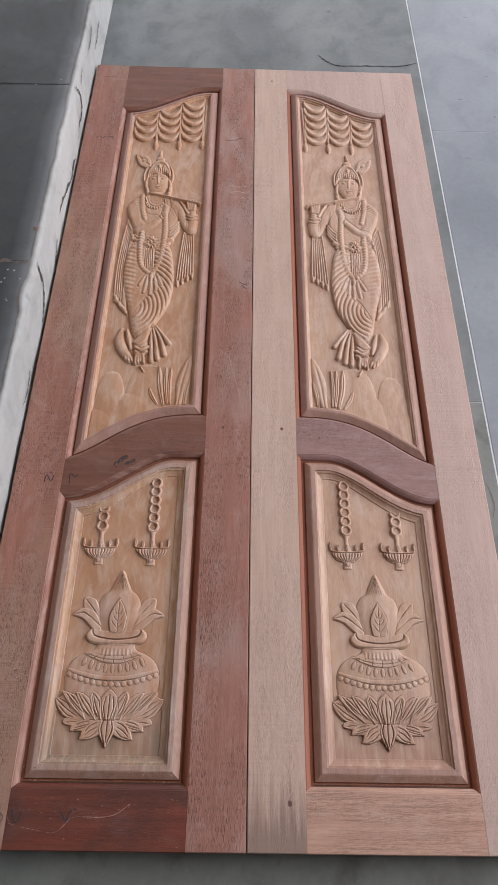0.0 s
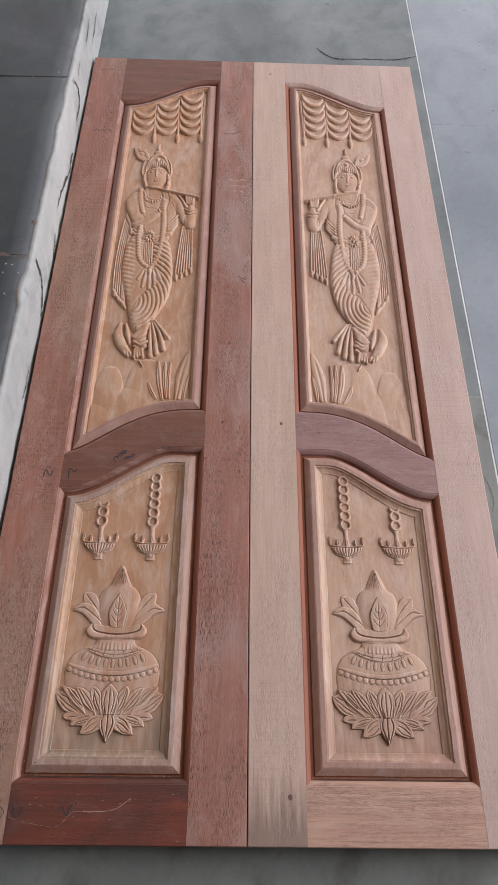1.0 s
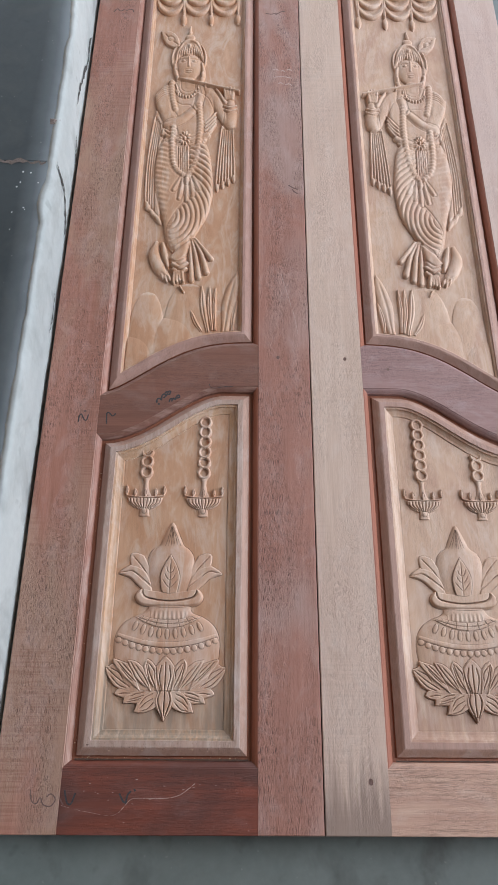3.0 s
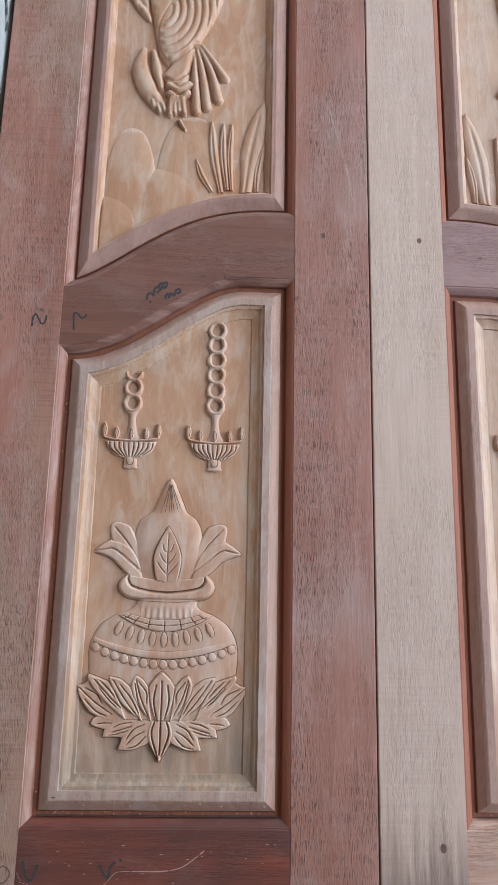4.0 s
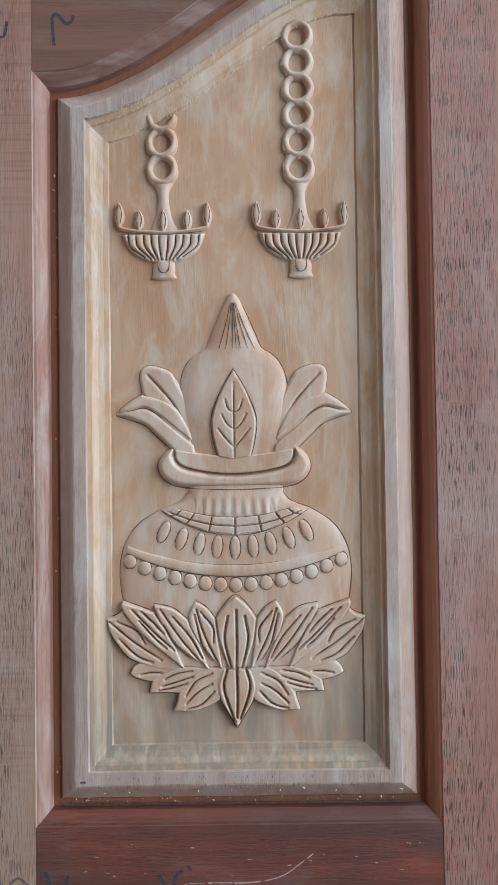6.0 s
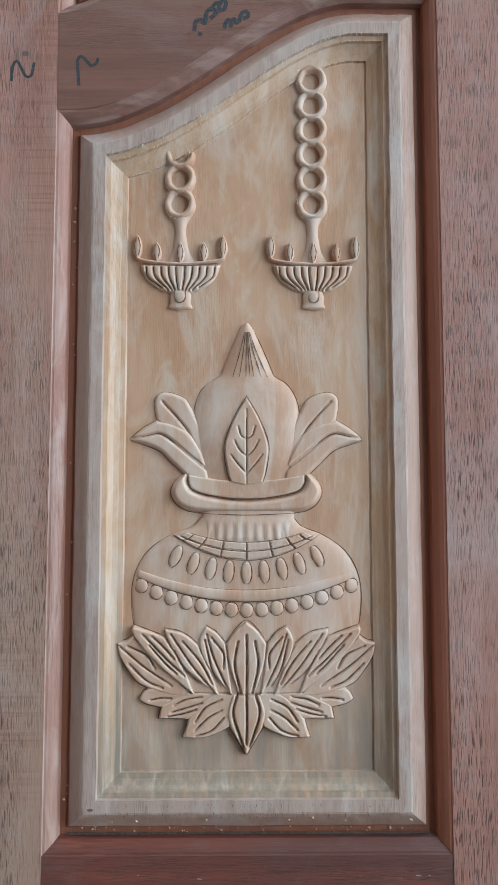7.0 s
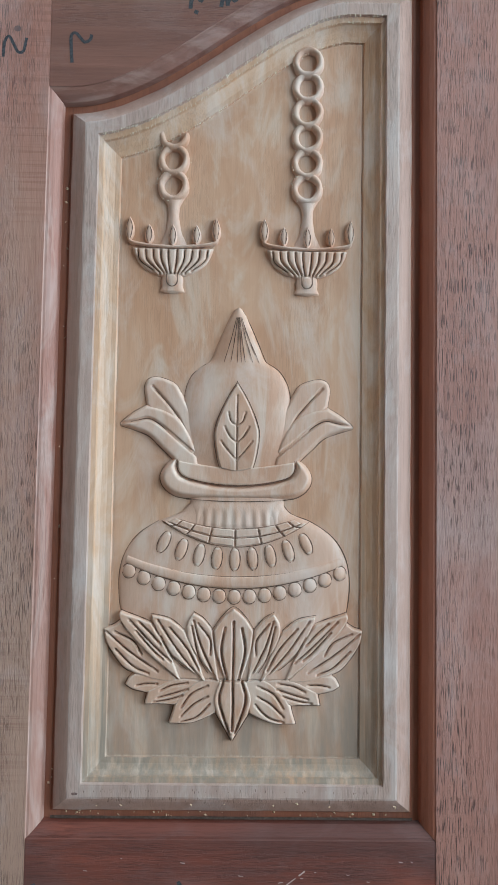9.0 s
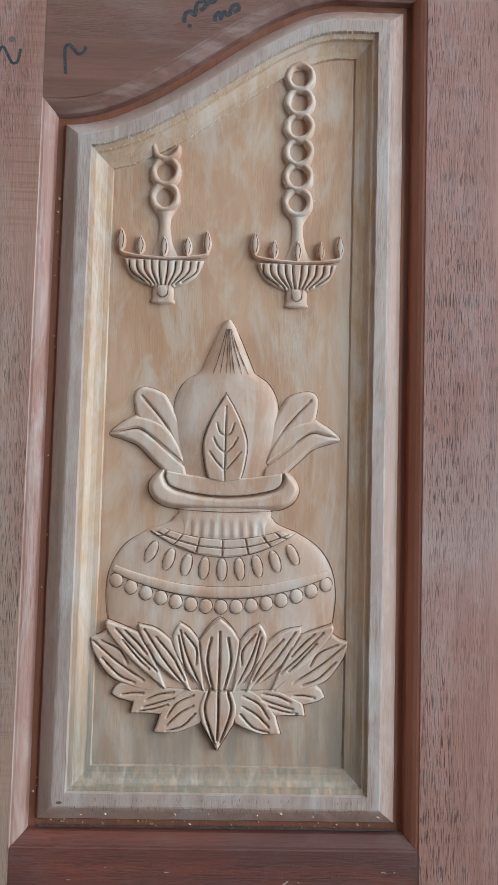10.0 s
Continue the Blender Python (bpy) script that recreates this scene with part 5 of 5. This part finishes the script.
floor_part("joint_bed", [(-0.497, -4.2, -0.001), (3.7, -4.2, -0.001), (3.7, 6.2, -0.001), (-0.497, 6.2, -0.001)], [(0, 1, 2, 3)], GROUT, "white cement joints between the slabs")
floor_part("platform_bed", [(-3.4, -4.2, STEP - 0.025), (-0.50, -4.2, STEP - 0.025), (-0.50, 6.2, STEP - 0.025), (-3.4, 6.2, STEP - 0.025)], [(0, 1, 2, 3)], CRACK, "dark dirt in the joints of the platform", platform)
GAP = 0.0029
for x0, x1, cuts, mat in ((-3.4, -2.05, (-4.2, -2.3, -0.8, 0.7, 2.2, 3.7, 6.2), DARK_STONE), (-2.05, -1.3, (-4.2, -1.6, -0.1, 1.3, 2.8, 4.3, 6.2), DARK_STONE),
                          (-1.3, -0.5045, (-4.2, -1.8, -0.35, 1.157, 1.823, 3.3, 6.2), SMEARED_STONE), (-0.491, 0.5295, (-4.2, -2.3, -0.8, 0.9, 3.4, 6.2), GREY_STONE),
                          (0.5295, 1.6, (-4.2, -2.6, -1.1, 0.38, 1.878, 3.38, 6.2), PALE_STONE), (1.6, 2.65, (-4.2, -1.8, -0.3, 1.2, 2.7, 6.2), PALE_STONE), (2.65, 3.7, (-4.2, -1.2, 0.3, 1.8, 3.3, 6.2), PALE_STONE)):
    for y0, y1 in zip(cuts, cuts[1:]):
        low_floor = mat in (GREY_STONE, PALE_STONE)
        wide = GAP if low_floor else 0.0008
        slab(x0 + wide / 2, x1 - wide / 2, y0 + 0.00015, y1 - 0.00015, NEAR_STONE if mat is GREY_STONE and y1 < 1 else mat, 0.0 if low_floor else STEP, floor if low_floor else platform)


def riser_x(y, z):
    """Where the rough face of the riser stands at a height z, leaning back a little, trowelled and chipped."""
    lean = -0.4895 - 0.005 * z / STEP
    lumps = 0.0016 * noise.noise((y * 7, z * 30, 3.0)) + 0.0011 * noise.noise((y * 30, z * 60, 8.0)) + 0.0006 * noise.noise((y * 110, z * 150, 1.0))
    chip = max(0.0, noise.noise((y * 9 + 4, z * 22, 5.0)) - 0.28) * 0.012
    return lean + lumps - chip


rows, cols = 1500, 18
vv, ff = [], []
for i in range(rows + 1):
    y = -4.0 + 10.0 * i / rows
    top = STEP + 0.001 + 0.003 * noise.noise((y * 12, 2.0, 0.0))
    broken = max(0.0, noise.noise((y * 5.3, 9.0, 4.0)) - 0.15) * 0.008 + 0.0012 * noise.noise((y * 60, 3.0, 1.0))
    for j in range(cols + 1):
        k = j / cols
        if k < 0.72:
            z = -0.005 + (top + 0.005) * k / 0.72
            edge_back = broken * smooth((k - 0.5) / 0.22)
            vv.append((riser_x(y, z) - edge_back - 0.003 * smooth((k - 0.64) / 0.08), y, z))
        else:
            # thin cement drawn over the edge on to the slabs
            f = (k - 0.72) / 0.28
            reach = 0.013 + 0.005 * noise.noise((y * 3.1, 0.0, 2.0)) + 0.003 * noise.noise((y * 19, 1.0, 0.0)) + 0.002 * noise.noise((y * 80, 1.0, 0.0))
            vv.append((riser_x(y, top) - broken - 0.003 - reach * f, y, top + 0.0012 * math.sin(math.pi * f) - 0.003 * f ** 3))
for i in range(rows):
    for j in range(cols):
        p = i * (cols + 1) + j
        ff.append((p, p + cols + 1, p + cols + 2, p + 1))
riser = floor_part("step_riser", vv, ff, ROUGH_CEMENT, "rough white cement riser with chipped edges", platform)
for face in riser.data.polygons:
    face.use_smooth = True


def riser_crack(pts, half, seed):
    """A dark crack down the face of the riser; points are (y, z)."""
    r = random.Random(seed)
    c = spline(pts, 24)
    v = []
    for i, (y, z) in enumerate(c):
        d = c[min(i + 1, 24)] - c[max(i - 1, 0)]
        d = d / max(np.hypot(*d), 1e-9)
        k = half * (0.3 + r.random()) * math.sin(math.pi * (0.05 + 0.9 * i / 24)) ** 0.5
        j = half * 1.5 * (r.random() - 0.5)
        for q in (-1, 1):
            yy, zz = y + d[1] * (q * k + j), z - d[0] * (q * k + j)
            v.append((riser_x(yy, zz) + 0.0018, yy, zz))
    floor_part("riser_crack", v, [(2 * i, 2 * i + 2, 2 * i + 3, 2 * i + 1) for i in range(24)], HOLLOW, "dark crack in the cement", platform)


HOLLOW = flat_mark("shaded_cement_crack", (0.05, 0.05, 0.048))
for n_, (pts, half) in enumerate((([(1.818, 0.146), (1.85, 0.101), (1.829, 0.075), (1.762, 0.060)], 0.0042), ([(1.16, 0.146), (1.154, 0.091), (1.125, 0.056), (1.071, 0.041)], 0.0040),
                                  ([(1.645, 0.05), (1.555, 0.049), (1.451, 0.073), (1.396, 0.076)], 0.0045), ([(2.145, 0.132), (2.106, 0.122), (2.05, 0.108)], 0.003), ([(2.261, 0.086), (2.189, 0.075), (2.13, 0.07)], 0.003),
                                  ([(1.325, 0.059), (1.294, 0.042), (1.25, 0.037)], 0.0032), ([(1.933, 0.128), (1.905, 0.126), (1.87, 0.11)], 0.002), ([(0.93, 0.05), (0.88, 0.045), (0.83, 0.052)], 0.0022))):
    riser_crack(pts, half, 50 + n_)


def crack(pts, half, material, name="crack", z=0.0006, seed=0, n=26, parent=None):
    r = random.Random(seed)
    c = spline(pts, n)
    v = []
    for i, (x, y) in enumerate(c):
        d = c[min(i + 1, n)] - c[max(i - 1, 0)]
        d = d / max(np.hypot(*d), 1e-9)
        k = half * (0.25 + r.random()) * math.sin(math.pi * min(max((i + 0.5) / (n + 1), 0.05), 0.95)) ** 0.5
        j = half * (r.random() - 0.5)
        v += [(x - d[1] * (k + j), y + d[0] * (k + j), z), (x + d[1] * (k - j), y - d[0] * (k - j), z)]
    return floor_part(name, v, [(2 * i, 2 * i + 1, 2 * i + 3, 2 * i + 2) for i in range(n)], material, parent=parent)


crack([(0.205, 2.252), (0.235, 2.215), (0.2675, 2.196), (0.30, 2.194)], 0.004, CRACK, seed=1)
crack([(0.29, 2.195), (0.38, 2.199), (0.46, 2.20), (0.525, 2.222)], 0.003, CRACK, seed=2)
crack([(-1.3, 1.165), (-0.80, 1.163), (-0.60, 1.157), (-0.512, 1.150)], 0.010, RUST_CRACK, z=STEP + 0.0006, seed=3, n=110, parent=platform)
crack([(-1.1, 1.80), (-0.80, 1.812), (-0.62, 1.822), (-0.505, 1.826)], 0.0022, CRACK, z=STEP + 0.0006, seed=4, n=60, parent=platform)
crack([(0.497, 0.70), (0.507, 0.675), (0.512, 0.64), (0.505, 0.61)], 0.0016, FINE_CRACK, seed=6)

def chips(name, count, x0, x1, y0, y1, size, material, label, seed):
    """Small irregular flakes lying on the platform."""
    r = random.Random(seed)
    v, f = [], []
    for k in range(count):
        x, y, n = r.uniform(x0, x1), r.uniform(y0, y1), size * r.uniform(0.4, 1.2)
        i = len(v)
        ring_ = [(x + n * r.uniform(0.5, 1) * math.cos(a), y + n * r.uniform(0.5, 1) * math.sin(a), STEP + 0.0002) for a in (0.3, 1.5, 2.6, 3.9, 5.2)]
        v += ring_ + [(x, y, STEP + 0.25 * n)]
        f += [(i + j, i + (j + 1) % 5, i + 5) for j in range(5)]
    tagged(floor_part(name, v, f, material, parent=platform), label, kind="stuff")


CHIP = flat_mark("brown_chip", (0.20, 0.165, 0.15))
chips("cement_crumb", 9, -0.56, -0.515, 0.95, 1.13, 0.0026, GROUT, "pale crumbs of cement", 1)
chips("cement_crumb", 5, -0.65, -0.525, 1.35, 2.0, 0.0022, GROUT, "pale crumbs of cement", 2)
chips("stone_chip", 1, -0.509, -0.508, 1.262, 1.263, 0.013, CHIP, "brown flake of broken stone", 5)
# faint dark spots on the pale slabs
for k in range(22):
    r_ = random.Random(300 + k)
    x_, y_ = r_.uniform(0.56, 0.95), r_.uniform(0.9, 2.9)
    crack([(x_, y_), (x_ + 0.004, y_ + 0.002), (x_ + r_.uniform(0.006, 0.018), y_ + 0.001)], r_.uniform(0.001, 0.003), FINE_CRACK, "dirt_spot", seed=400 + k)

# ---- unseen hall added around: plain walls with two wide openings, a ceiling ----
def block(name, x0, x1, y0, y1, z0, z1, material, label):
    v = [(x, y, z) for z in (z0, z1) for x, y in ((x0, y0), (x1, y0), (x1, y1), (x0, y1))]
    f = [(3, 2, 1, 0), (4, 5, 6, 7)] + [(i, (i + 1) % 4, 4 + (i + 1) % 4, 4 + i) for i in range(4)]
    me = bpy.data.meshes.new(name)
    me.from_pydata(v, [], f)
    me.materials.append(material)
    return tagged(new(name, me), label, "wall" if "wall" in name else "ceiling", kind="structure")


PL = "unseen cream plastered wall closing in the hall"
# unseen wall, coloured to bounce warm light on to the left-facing slopes
block("bounce_wall_west", -3.55, -3.4, -4.35, 6.35, -0.1, 3.2, WARM_WALL, "unseen terracotta wall added for warm bounce light")
block("wall_south", -3.4, 3.7, -4.35, -4.2, -0.1, 3.2, WALL, PL)
block("wall_east_1", 3.7, 3.85, -4.35, -0.6, -0.1, 3.2, WALL, PL)
block("wall_east_2", 3.7, 3.85, 3.2, 6.35, -0.1, 3.2, WALL, PL)
block("wall_east_3", 3.7, 3.85, -0.6, 3.2, 2.7, 3.2, WALL, PL)
block("wall_north_1", -3.4, -2.7, 6.2, 6.35, -0.1, 3.2, WALL, PL)
block("wall_north_2", 2.6, 3.7, 6.2, 6.35, -0.1, 3.2, WALL, PL)
block("wall_north_3", -2.7, 2.6, 6.2, 6.35, 2.7, 3.2, WALL, PL)
# the unseen ceiling, open over an added roof light
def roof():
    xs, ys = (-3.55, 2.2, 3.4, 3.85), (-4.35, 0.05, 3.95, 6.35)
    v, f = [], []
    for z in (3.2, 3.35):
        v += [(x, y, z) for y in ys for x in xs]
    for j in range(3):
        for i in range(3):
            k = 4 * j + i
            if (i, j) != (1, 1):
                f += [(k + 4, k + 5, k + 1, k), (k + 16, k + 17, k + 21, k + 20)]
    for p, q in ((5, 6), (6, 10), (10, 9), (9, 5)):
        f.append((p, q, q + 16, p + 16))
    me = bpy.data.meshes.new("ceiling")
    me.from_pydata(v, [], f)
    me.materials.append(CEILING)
    tagged(new("ceiling", me), "unseen grey concrete ceiling with an added roof light", "ceiling", kind="structure")


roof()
ground = new("ground", bpy.data.meshes.new("ground"))
ground.data.from_pydata([(-60, -60, -0.12), (60, -60, -0.12), (60, 60, -0.12), (-60, 60, -0.12)], [], [(0, 1, 2, 3)])
ground.data.materials.append(PALE_STONE)
tagged(ground, "pale grey open ground outside the hall", "ground", kind="structure")
